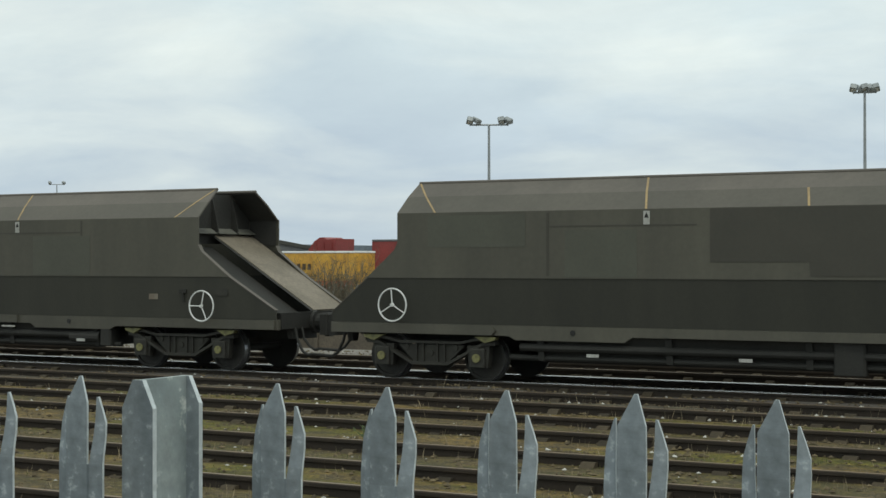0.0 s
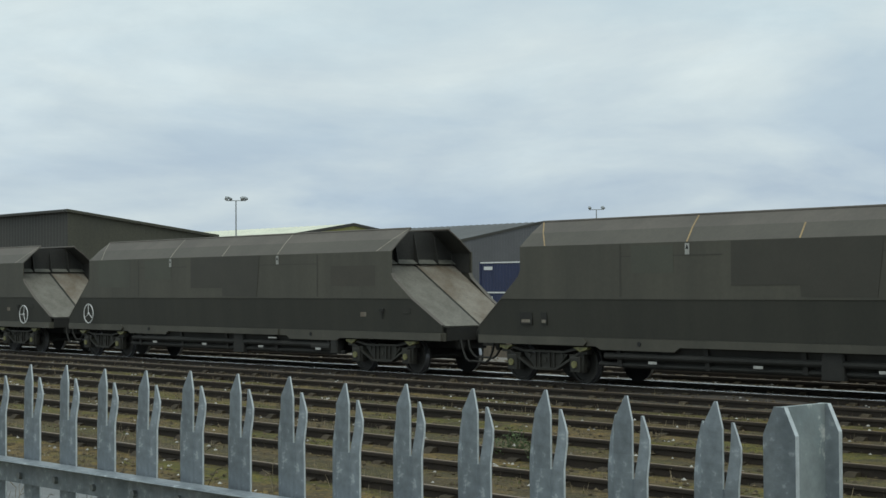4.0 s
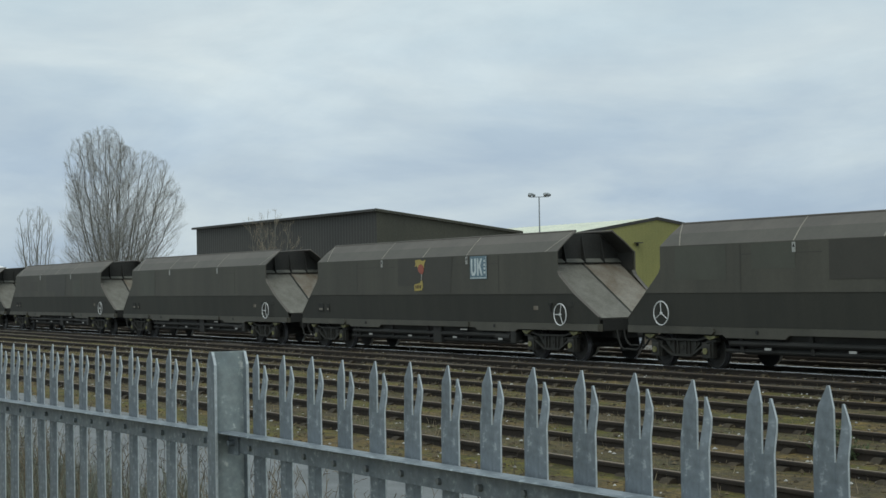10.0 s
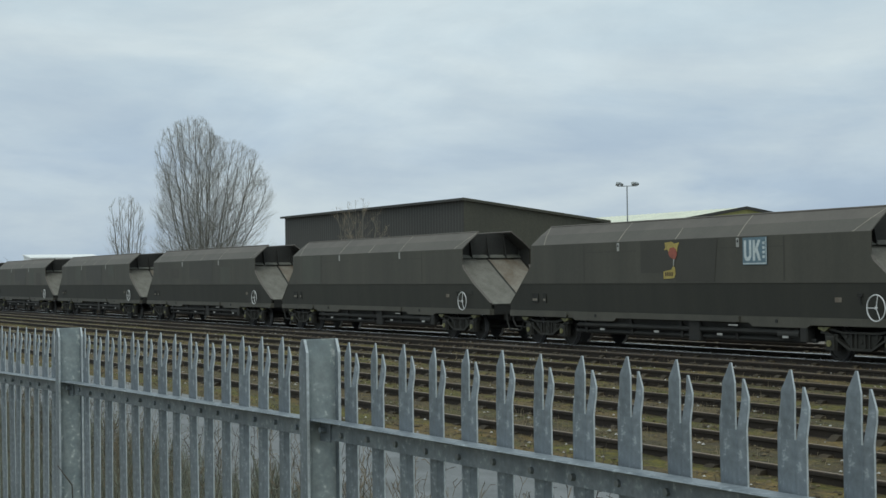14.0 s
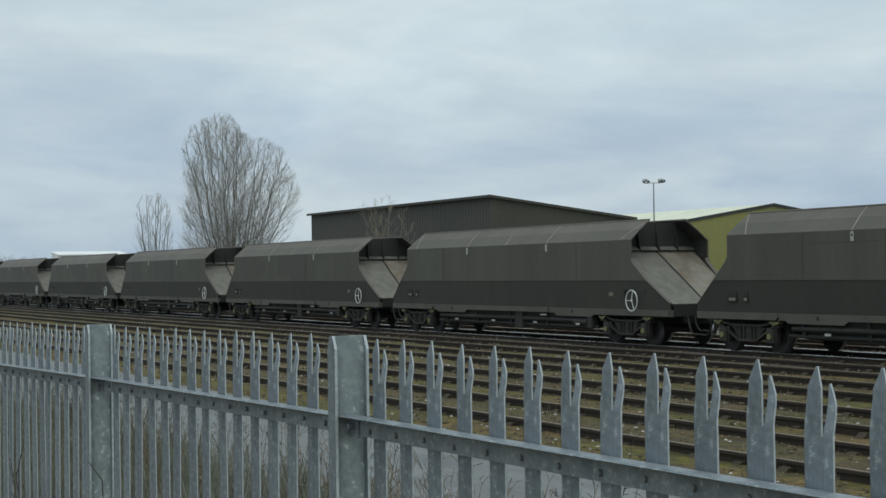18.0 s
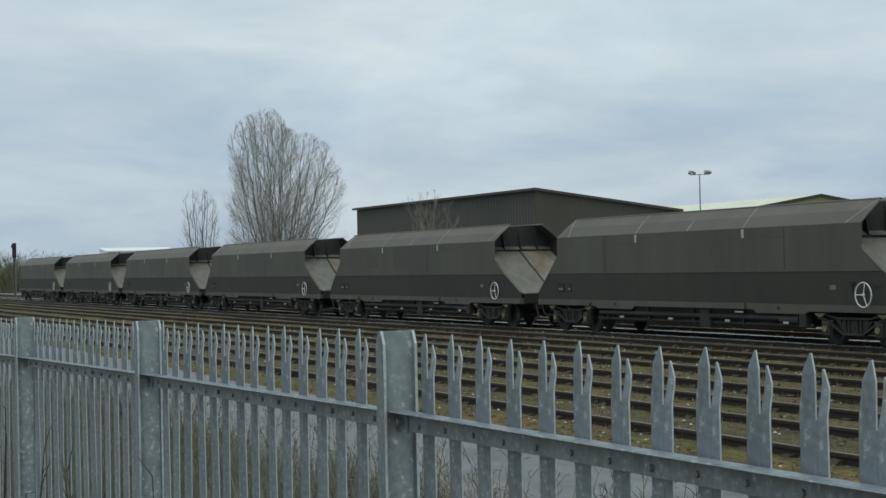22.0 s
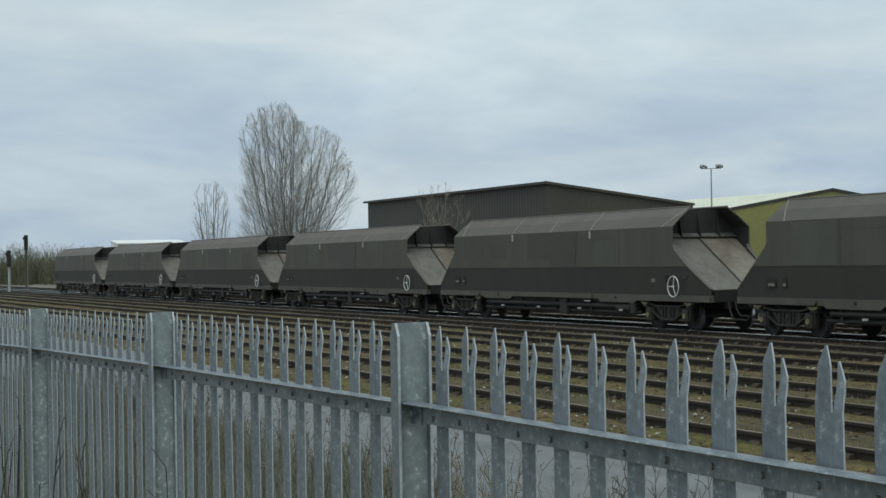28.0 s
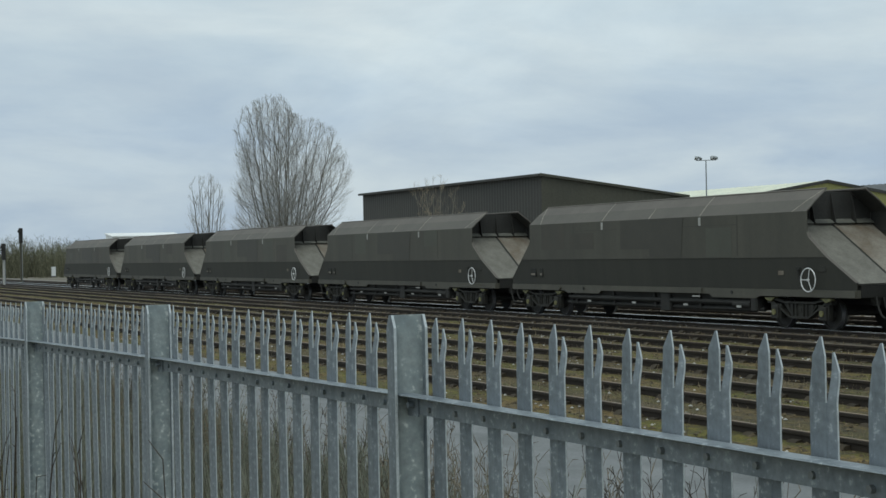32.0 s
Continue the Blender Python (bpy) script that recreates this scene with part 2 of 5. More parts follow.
CLAD_DARK = material("dark_cladding", (0.050, 0.048, 0.042), (0.040, 0.039, 0.035), 0.65, 0.0, 0.15, 6.0, 0.05)
CLAD_OLIVE = material("olive_cladding", (0.072, 0.070, 0.050), (0.058, 0.057, 0.043), 0.65, 0.0, 0.15, 6.0, 0.05)
CLAD_YELLOW = material("yellow_green_cladding", (0.27, 0.26, 0.085), (0.22, 0.215, 0.075), 0.65, 0.0, 0.12, 6.0, 0.05)
CLAD_WHITE = material("white_cladding", (0.88, 0.89, 0.88), (0.82, 0.83, 0.83), 0.5, 0.0, 0.15, 6.0, 0.02, grit=0.2)
CLAD_GREY = material("grey_cladding", (0.115, 0.117, 0.125), (0.09, 0.092, 0.10), 0.65, 0.0, 0.15, 6.0, 0.05)
ROOF_PALE = material("pale_roof_sheet", (0.78, 0.79, 0.64), (0.62, 0.64, 0.53), 0.6, 0.0, 0.2, 5.0, 0.05)
ROOF_DARK = material("dark_roof_sheet", (0.10, 0.105, 0.11), (0.07, 0.074, 0.078), 0.65, 0.0, 0.2, 5.0, 0.05)
ROOF_GREY = material("grey_roof_sheet", (0.40, 0.44, 0.48), (0.32, 0.35, 0.39), 0.6, 0.0, 0.2, 5.0, 0.05)
RED = material("red_curtain", (0.26, 0.042, 0.040), (0.19, 0.032, 0.031), 0.55, 0.0, 0.8, 8.0, 0.05)
AMBER = material("amber_curtain", (0.62, 0.36, 0.055), (0.50, 0.26, 0.045), 0.55, 0.0, 1.4, 8.0, 0.05)
ORANGE = material("orange_band", (0.50, 0.12, 0.04), (0.40, 0.10, 0.035), 0.55, 0.0, 0.8, 8.0, 0.05)
BLUE = material("dark_blue_box", (0.030, 0.040, 0.095), (0.024, 0.031, 0.075), 0.6, 0.0, 0.6, 8.0, 0.05)
BROWNINK = material("brown_lettering", (0.085, 0.050, 0.025), (0.06, 0.035, 0.02), 0.6, 0.0, 3.0, 20.0, 0.0)
LOGO_YELLOW = material("yellow_emblem", (0.50, 0.40, 0.11), (0.36, 0.28, 0.08), 0.55, 0.0, 5.0, 30.0, 0.0)
LOGO_RED = material("red_emblem", (0.36, 0.10, 0.065), (0.27, 0.08, 0.055), 0.55, 0.0, 5.0, 30.0, 0.0)
LOGO_PALE = material("faded_white_lettering", (0.62, 0.68, 0.69), (0.52, 0.58, 0.59), 0.55, 0.0, 5.0, 30.0, 0.0)
LOGO_BLUE = material("pale_blue_panel", (0.15, 0.23, 0.28), (0.12, 0.185, 0.23), 0.55, 0.0, 5.0, 30.0, 0.0)
MAST = material("lamp_mast_steel", (0.32, 0.34, 0.35), (0.24, 0.26, 0.27), 0.5, 0.4, 2.0, 20.0, 0.05)
PANEL = material("brown_concrete", (0.15, 0.125, 0.095), (0.10, 0.085, 0.068), 0.85, 0.0, 1.5, 20.0, 0.2, vary=0.2)
TAR = material("tarmac_strip", (0.17, 0.178, 0.182), (0.095, 0.10, 0.102), 0.6, 0.0, 1.3, 30.0, 0.2)
DISTANCE = material("hazy_hill", (0.16, 0.19, 0.23), (0.13, 0.16, 0.19), 0.95, 0.0, 0.01, 0.2, 0.0)


def ground_material():
    mat = bpy.data.materials.new("cess_ground")
    nt = node_tree(mat)
    co = nt.nodes.new("ShaderNodeTexCoord").outputs["Object"]
    n1 = node(nt, "ShaderNodeTexNoise", Scale=0.55, Detail=6.0, Roughness=0.65)
    n2 = node(nt, "ShaderNodeTexNoise", Scale=9.0, Detail=6.0, Roughness=0.7)
    n3 = node(nt, "ShaderNodeTexVoronoi", Scale=30.0)
    along = nt.nodes.new("ShaderNodeMapping")
    along.inputs["Scale"].default_value = (0.55, 1.5, 1.0)
    nt.links.new(co, along.inputs[0])
    nt.links.new(along.outputs[0], n1.inputs["Vector"])
    for n in (n2, n3):
        nt.links.new(co, n.inputs["Vector"])
    soil = mixc(nt, ramp(nt, n2.outputs[0], [(0.35, (0, 0, 0)), (0.65, (1, 1, 1))]), (0.185, 0.126, 0.034), (0.080, 0.056, 0.017))
    moss = mixc(nt, ramp(nt, n2.outputs[0], [(0.3, (0, 0, 0)), (0.7, (1, 1, 1))]), (0.050, 0.056, 0.005), (0.150, 0.125, 0.011))
    col = mixc(nt, ramp(nt, n1.outputs[0], [(0.44, (0, 0, 0)), (0.55, (1, 1, 1))]), soil, moss)
    across = nt.nodes.new("ShaderNodeSeparateXYZ")
    nt.links.new(co, across.inputs[0])
    share = nt.nodes.new("ShaderNodeMapRange")
    share.inputs["From Min"].default_value, share.inputs["From Max"].default_value = 8.0, 30.0
    ragged = nt.nodes.new("ShaderNodeMath")
    ragged.operation = "MULTIPLY_ADD"
    nt.links.new(n2.outputs[0], ragged.inputs[0])
    ragged.inputs[1].default_value = 0.5
    nt.links.new(across.outputs[1], ragged.inputs[2])
    nt.links.new(ragged.outputs[0], share.inputs[0])
    stops = [(0.0, (0, 0, 0))]
    for yc in TRACKS:
        for d, v in ((-0.72, 0), (-0.5, 1), (1.0, 1), (1.25, 0)):
            stops.append(((yc + d - 8.0) / 22.0, (v, v, v)))
    bed = ramp(nt, share.outputs[0], stops)
    stone = mixc(nt, ramp(nt, n2.outputs[0], [(0.38, (0, 0, 0)), (0.62, (1, 1, 1))]), (0.036, 0.028, 0.012), (0.095, 0.074, 0.034))
    col = mixc(nt, mixc(nt, 0.58, (0, 0, 0), bed), col, stone)
    n4 = node(nt, "ShaderNodeTexNoise", Scale=2.2, Detail=5.0, Roughness=0.7)
    nt.links.new(co, n4.inputs["Vector"])
    col = mixc(nt, ramp(nt, n4.outputs[0], [(0.50, (0, 0, 0)), (0.62, (0.75, 0.75, 0.75))]), col, (0.070, 0.055, 0.027))
    col = mixc(nt, 0.6, col, ramp(nt, n3.outputs[0], [(0.0, (1.25, 1.25, 1.25)), (0.6, (0.65, 0.65, 0.65))]), "MULTIPLY")
    col = mixc(nt, 0.75, col, ramp(nt, n3.outputs["Color"], [(0.15, (0.55, 0.55, 0.55)), (0.5, (1.0, 1.0, 1.0)), (0.8, (1.5, 1.45, 1.35))]), "MULTIPLY")
    n5 = node(nt, "ShaderNodeTexNoise", Scale=4.0, Detail=8.0, Roughness=0.75)
    nt.links.new(along.outputs[0], n5.inputs["Vector"])
    col = mixc(nt, 0.85, col, ramp(nt, n5.outputs[0], [(0.34, (0.42, 0.42, 0.42)), (0.5, (0.95, 0.95, 0.95)), (0.66, (1.65, 1.6, 1.5))]), "MULTIPLY")
    place = nt.nodes.new("ShaderNodeSeparateXYZ")
    nt.links.new(co, place.inputs[0])
    wave = nt.nodes.new("ShaderNodeMath")
    wave.operation = "MULTIPLY_ADD"
    nt.links.new(n1.outputs[0], wave.inputs[0])
    wave.inputs[1].default_value = 1.6
    nt.links.new(place.outputs[1], wave.inputs[2])
    span = nt.nodes.new("ShaderNodeMapRange")
    span.inputs["From Min"].default_value, span.inputs["From Max"].default_value = 20.0, 70.0
    nt.links.new(wave.outputs[0], span.inputs[0])
    oily = ramp(nt, span.outputs[0], [(0.0, (0, 0, 0)), (0.045, (1, 1, 1)), (0.085, (1, 1, 1)), (0.11, (0, 0, 0))])
    col = mixc(nt, oily, col, mixc(nt, n2.outputs[0], (0.05, 0.045, 0.04), (0.14, 0.125, 0.11)))
    gravel = ramp(nt, span.outputs[0], [(0.095, (0, 0, 0)), (0.12, (1, 1, 1)), (0.5, (1, 1, 1)), (0.6, (0.6, 0.6, 0.6))])
    stony = mixc(nt, ramp(nt, n3.outputs[0], [(0.0, (0, 0, 0)), (0.5, (1, 1, 1))]), (0.34, 0.32, 0.285), (0.15, 0.137, 0.12))
    col = mixc(nt, gravel, col, stony)
    bs = node(nt, "ShaderNodeBsdfPrincipled", Roughness=0.95)
    nt.links.new(col, bs.inputs["Base Color"])
    bp = node(nt, "ShaderNodeBump", Strength=0.8, Distance=0.03)
    nt.links.new(n2.outputs[0], bp.inputs["Height"])
    nt.links.new(bp.outputs[0], bs.inputs["Normal"])
    nt.links.new(bs.outputs[0], nt.nodes.new("ShaderNodeOutputMaterial").inputs[0])
    return mat


GROUND = ground_material()


# ---------------------------------------------------------------- mesh helpers
class Shape:
    """Collects corners and faces of one mesh."""

    def __init__(self):
        self.v, self.f = [], []

    def add(self, pts, faces):
        o = len(self.v)
        self.v += [tuple(p) for p in pts]
        self.f += [tuple(i + o for i in f) for f in faces]
        return self

    def box(self, x0, x1, y0, y1, z0, z1):
        p = [(x, y, z) for z in (z0, z1) for y in (y0, y1) for x in (x0, x1)]
        return self.add(p, [(0, 2, 3, 1), (4, 5, 7, 6), (0, 1, 5, 4), (2, 6, 7, 3), (0, 4, 6, 2), (1, 3, 7, 5)])

    def bevbox(self, x0, x1, y0, y1, z0, z1, b):
        """A box with its upright and upper edges taken off."""
        def ring(d, z):
            return [(x0 + d, y0 + b, z), (x0 + b, y0 + d, z), (x1 - b, y0 + d, z), (x1 - d, y0 + b, z), (x1 - d, y1 - b, z), (x1 - b, y1 - d, z), (x0 + b, y1 - d, z), (x0 + d, y1 - b, z)]
        return self.loft([ring(0, z0), ring(0, z1 - b), ring(b * 0.8, z1)])

    def loft(self, rings, caps=True, closed=True):
        n = len(rings[0])
        pts = [p for r in rings for p in r]
        faces = []
        for k in range(len(rings) - 1):
            for i in range(n if closed else n - 1):
                j = (i + 1) % n
                faces.append((k * n + i, k * n + j, (k + 1) * n + j, (k + 1) * n + i))
        if caps:
            faces.append(tuple(reversed(range(n))))
            faces.append(tuple(range((len(rings) - 1) * n, len(rings) * n)))
        return self.add(pts, faces)

    def prism(self, outline, a0, a1, axis="y"):
        """An outline in the two other axes, drawn out from a0 to a1."""
        def place(p, a):
            return {"x": (a, p[0], p[1]), "y": (p[0], a, p[1]), "z": (p[0], p[1], a)}[axis]
        return self.loft([[place(p, a0) for p in outline], [place(p, a1) for p in outline]])

    def tube(self, p0, p1, r0, r1=None, n=8, caps=True):
        r1 = r0 if r1 is None else r1
        a, b = Vector(p0), Vector(p1)
        d = (b - a).normalized()
        s = d.orthogonal().normalized()
        t = d.cross(s)
        rings = []
        for c, r in ((a, r0), (b, r1)):
            rings.append([c + s * (r * math.cos(2 * math.pi * i / n)) + t * (r * math.sin(2 * math.pi * i / n)) for i in range(n)])
        return self.loft(rings, caps)

    def path(self, pts, r, n=6):
        for p, q in zip(pts, pts[1:]):
            self.tube(p, q, r, r, n)
        return self

    def hoop(self, c, radius, r, n=28, m=6):
        """A ring of round section in the x-z plane."""
        rings = []
        for i in range(n + 1):
            a = 2 * math.pi * i / n
            rings.append([(c[0] + (radius + r * math.cos(2 * math.pi * k / m)) * math.cos(a), c[1] + r * math.sin(2 * math.pi * k / m), c[2] + (radius + r * math.cos(2 * math.pi * k / m)) * math.sin(a)) for k in range(m)])
        return self.loft(rings, False)

    def sheet(self, pts, thick):
        """A flat polygon given thickness along its own normal, backwards."""
        p = [Vector(q) for q in pts]
        nrm = (p[1] - p[0]).cross(p[2] - p[1]).normalized() * -thick
        n = len(p)
        return self.add(p + [q + nrm for q in p], [tuple(range(n)), tuple(reversed(range(n, 2 * n)))] + [(i, i + n, (i + 1) % n + n, (i + 1) % n) for i in range(n)])

    def mesh(self, name, mat, smooth=False):
        me = bpy.data.meshes.new(name)
        me.from_pydata(self.v, [], self.f)
        me.validate()
        bm = bmesh.new()
        bm.from_mesh(me)
        bmesh.ops.recalc_face_normals(bm, faces=bm.faces)
        bm.to_mesh(me)
        bm.free()
        me.materials.append(mat)
        if smooth:
            me.polygons.foreach_set("use_smooth", [True] * len(me.polygons))
        return me


KEPT = {}


def part(name, shape, mat, parent, label="", key="", at=None, smooth=False):
    """One mesh object under a thing or a part; a key shares the mesh between alike parts."""
    if key and key in KEPT:
        me = KEPT[key]
    else:
        me = (shape() if callable(shape) else shape).mesh(name, mat, smooth)
        if key:
            KEPT[key] = me
    ob = new(name, me)
    ob.parent = parent
    if at is not None:
        ob.matrix_basis = at
    if label:
        ob["label"] = label
    return ob


def thing(name, at, label, category, group="", kind=""):
    ob = new(name)
    ob.empty_display_size = 0.2
    ob.matrix_basis = at
    return tagged(ob, label, category, group, kind)


def solid(name, shape, mat, label, category, group="", kind="", at=None):
    ob = new(name, shape.mesh(name, mat))
    if at is not None:
        ob.matrix_basis = at
    return tagged(ob, label, category, group, kind)


def direct(az, dist):
    """The place at that many degrees to the left of straight ahead and that far away."""
    return -dist * math.sin(radians(az)), dist * math.cos(radians(az))


rng = random.Random(7)


# ---------------------------------------------------------------- ground and tracks


def ground_height(y):
    if y < 31:
        return GROUND_Z
    return GROUND_Z + (YARD_Z - GROUND_Z) * min(1.0, (y - 31) / 14.0)


def ground_z(x, y):
    z = ground_height(y)
    if 0 < y < 31 and -130 < x < 20:
        z += 0.045 * noise.noise((x * 0.25, y * 1.2, 7.0)) + 0.028 + 0.030 * noise.noise((x * 0.7, y * 0.9, 0.0)) + 0.02 * noise.noise((x * 2.1, y * 2.3, 4.0)) - 0.012
    return z


def make_ground():
    xs = [-4000, -1500, -600, -300, -180] + [-130 + 1.0 * i for i in range(150)] + [40, 100, 300, 1000, 4000]
    ys = [-900, -200, -40, -8, -2] + [0.5 * i for i in range(1, 64)] + [33, 35, 38, 41, 45, 60, 120, 300, 900, 4500]
    pts = []
    for y in ys:
        for x in xs:
            pts.append((x, y, ground_z(x, y)))
    n = len(xs)
    faces = [(j * n + i, j * n + i + 1, (j + 1) * n + i + 1, (j + 1) * n + i) for j in range(len(ys) - 1) for i in range(n - 1)]
    s = Shape()
    s.add(pts, faces)
    ob = solid("ground", s, GROUND, "mossy brown earth between railway tracks", "ground", kind="structure")
    ob.data.polygons.foreach_set("use_smooth", [True] * len(ob.data.polygons))


make_ground()


def make_path_strip():
    s = Shape()
    xs = [-140 + 2.0 * i for i in range(80)]
    lo = [(x, 4.6 + 0.25 * noise.noise((x * 0.4, 0, 0)), GROUND_Z + 0.070) for x in xs]
    hi = [(x, 8.5 + 0.35 * noise.noise((x * 0.35, 9, 0)), GROUND_Z + 0.074) for x in xs]
    lo2 = [(x, y - 0.05, z - 0.16) for x, y, z in lo]
    hi2 = [(x, y + 0.05, z - 0.16) for x, y, z in hi]
    s.loft([[a, b, c, d] for a, b, c, d in zip(lo2, lo, hi, hi2)])
    solid("access_road", s, TAR, "damp grey tarmac strip beside the tracks", "road", kind="structure")


make_path_strip()


def rail_shape(x0, x1):
    prof = [(-0.07, 0.0), (0.07, 0.0), (0.07, 0.014), (0.012, 0.03), (0.012, 0.115), (0.034, 0.122), (0.034, 0.15), (0.026, 0.158), (-0.026, 0.158), (-0.034, 0.15), (-0.034, 0.122), (-0.012, 0.115), (-0.012, 0.03), (-0.07, 0.014)]
    return Shape().prism(prof, x0, x1, "x")


def sleeper_shape():
    s = Shape()
    s.bevbox(-0.125, 0.125, -1.28, 1.28, -0.10, 0.0, 0.015)
    for y in (-0.755, 0.755):
        s.bevbox(-0.10, 0.10, y - 0.19, y + 0.19, -0.005, 0.05, 0.012)
        for d in (-1, 1):
            s.prism([(y + d * 0.15, 0.05), (y + d * 0.015, 0.05), (y + d * 0.015, 0.118), (y + d * 0.075, 0.112), (y + d * 0.12, 0.075)], -0.075, 0.075, "x")
    return s


def make_tracks():
    x0, x1 = -420.0, 60.0
    for k, yc in enumerate(TRACKS):
        live = k == 4
        words = "running line with polished rails on dark sleepers" if live else "rusty siding rails on weathered sleepers"
        tr = thing("railway_track", pose(0, yc, RAIL_Z - 0.158), words, "track", "parallel tracks", "structure")
        for y in (-0.755, 0.755):
            r = part("rail", lambda: rail_shape(x0, x1), RAIL_SIDE, tr, key="rail", at=pose(0, y, 0))
            if live:
                crown = [(-0.0365, 0.146), (-0.0365, 0.150), (-0.031, 0.1575), (-0.018, 0.1605), (0.0, 0.1615), (0.018, 0.1605), (0.031, 0.1575), (0.0365, 0.150), (0.0365, 0.146)]
                part("rail_head", Shape().prism(crown, x0, x1, "x"), RAIL_SHINE, r, "bright worn running surface", key="live_head")
            else:
                part("rail_head", Shape().box(x0, x1, -0.026, 0.026, 0.1585, 0.1605), RAIL_TOP, r, "brown worn running surface", key="dull_head")
        step = 0.70
        for i in range(88):
            x = 4.0 - step * i
            part("sleeper", sleeper_shape, SLEEPER, tr, key="sleeper", at=pose(x + rng.uniform(-0.08, 0.08), 0, rng.uniform(-0.06, -0.02), 0, 0, rng.uniform(-2, 2)))
        far = Shape()
        for i in range(88, 420):
            x = 4.0 - step * i
            far.box(x - 0.125, x + 0.125, -1.28, 1.28, -0.11, -0.012)
        tagged(part("sleeper", far, SLEEPER, tr), kind="stuff")


make_tracks()


# ---------------------------------------------------------------- palisade fence
PITCH = 0.163
FENCE_TURN = math.degrees(math.atan(0.0254))
FENCE_X0, FENCE_Y, FENCE_TOP, FENCE_FALL = -1.2654, 1.8474, EYE_H - 0.1440, 0.0096


def pale_shape():
    s = Shape()
    prof = [(-0.037, 0.0), (-0.0188, -0.006), (-0.0175, -0.009), (0.0175, -0.009), (0.0188, -0.006), (0.037, 0.0)]
    back = [(0.037, 0.004), (0.0180, -0.0022), (0.0165, -0.005), (-0.0165, -0.005), (-0.0180, -0.0022), (-0.037, 0.004)]
    outline = prof + back
    s.prism(outline, -1.85, -0.120, "z")
    # middle prong, leaning a little to the front
    def prong(w0, w1, z0, z1, zt, y0, y1, yt, xt):
        a = [(w0, y0, z0), (w1, y0, z0), (w1, y0 + 0.004, z0), (w0, y0 + 0.004, z0)]
        m = (w0 + w1) / 2
        h = (w1 - w0) / 2 * 0.96
        b = [(m - h, y1, z1), (m + h, y1, z1), (m + h, y1 + 0.004, z1), (m - h, y1 + 0.004, z1)]
        c = [(xt - 0.002, yt, zt), (xt + 0.002, yt, zt), (xt + 0.002, yt + 0.003, zt), (xt - 0.002, yt + 0.003, zt)]
        s.loft([a, b, c])
    for z0, z1, ya, yb in ((-0.120, -0.085, -0.009, -0.009),):
        s.loft([[(-0.0175, ya, z0), (0.0175, ya, z0), (0.0175, ya + 0.004, z0), (-0.0175, ya + 0.004, z0)], [(-0.0178, yb, z1), (0.0178, yb, z1), (0.0178, yb + 0.004, z1), (-0.0178, yb + 0.004, z1)]])
    prong(-0.0178, 0.0178, -0.085, -0.036, 0.0, -0.009, -0.008, -0.005, 0.004)
    for side in (-1, 1):
        def ring(xi, yi, xo, yo, z):
            return [(side * xi, yi, z), (side * xo, yo, z), (side * xo, yo + 0.004, z), (side * xi, yi + 0.004, z)]
        s.loft([ring(0.0188, -0.006, 0.037, 0.0, -0.120), ring(0.0204, -0.0045, 0.0376, 0.0012, -0.106), ring(0.0224, -0.0005, 0.0380, 0.0050, -0.083), ring(0.0232, 0.0022, 0.0372, 0.0068, -0.064), ring(0.0236, 0.0034, 0.0325, 0.0062, -0.048), ring(0.0240, 0.0042, 0.0262, 0.0052, -0.029)])
    return s


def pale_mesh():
    """The pale, with the sky's glint on its cut edges put in by colour."""
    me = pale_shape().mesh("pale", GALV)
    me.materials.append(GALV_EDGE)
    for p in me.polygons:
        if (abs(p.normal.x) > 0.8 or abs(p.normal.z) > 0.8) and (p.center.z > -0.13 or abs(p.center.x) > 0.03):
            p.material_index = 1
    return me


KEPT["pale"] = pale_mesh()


def post_shape():
    """A steel joist: two flanges along the fence, a web between them, the flange corners cut off at the top."""
    s = Shape()
    for y in (-0.074, 0.022):
        s.prism([(-0.025, -1.95), (0.025, -1.95), (0.025, -0.036), (0.008, 0.0), (-0.008, 0.0), (-0.025, -0.036)], y, y + 0.008)
    s.box(-0.004, 0.004, -0.066, 0.022, -1.95, 0.0)
    return s


def post_mesh():
    """The post with smooth bluish flanges, mottled web and glints painted on cut edges."""
    me = post_shape().mesh("post", GALV_POST)
    me.materials.append(GALV_EDGE)
    me.materials.append(GALV)
    for p in me.polygons:
        # The web stays paler than the flanges, its stronger light put into the colour.
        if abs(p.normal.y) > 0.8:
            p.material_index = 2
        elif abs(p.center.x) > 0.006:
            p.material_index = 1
    return me


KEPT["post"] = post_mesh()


def rail_angle(length):
    s = Shape()
    s.prism([(-0.006, -0.056), (0.0, -0.056), (0.0, 0.0), (-0.044, 0.0), (-0.047, -0.003), (-0.044, -0.006), (-0.006, -0.006)], 0, length, "x")
    return s


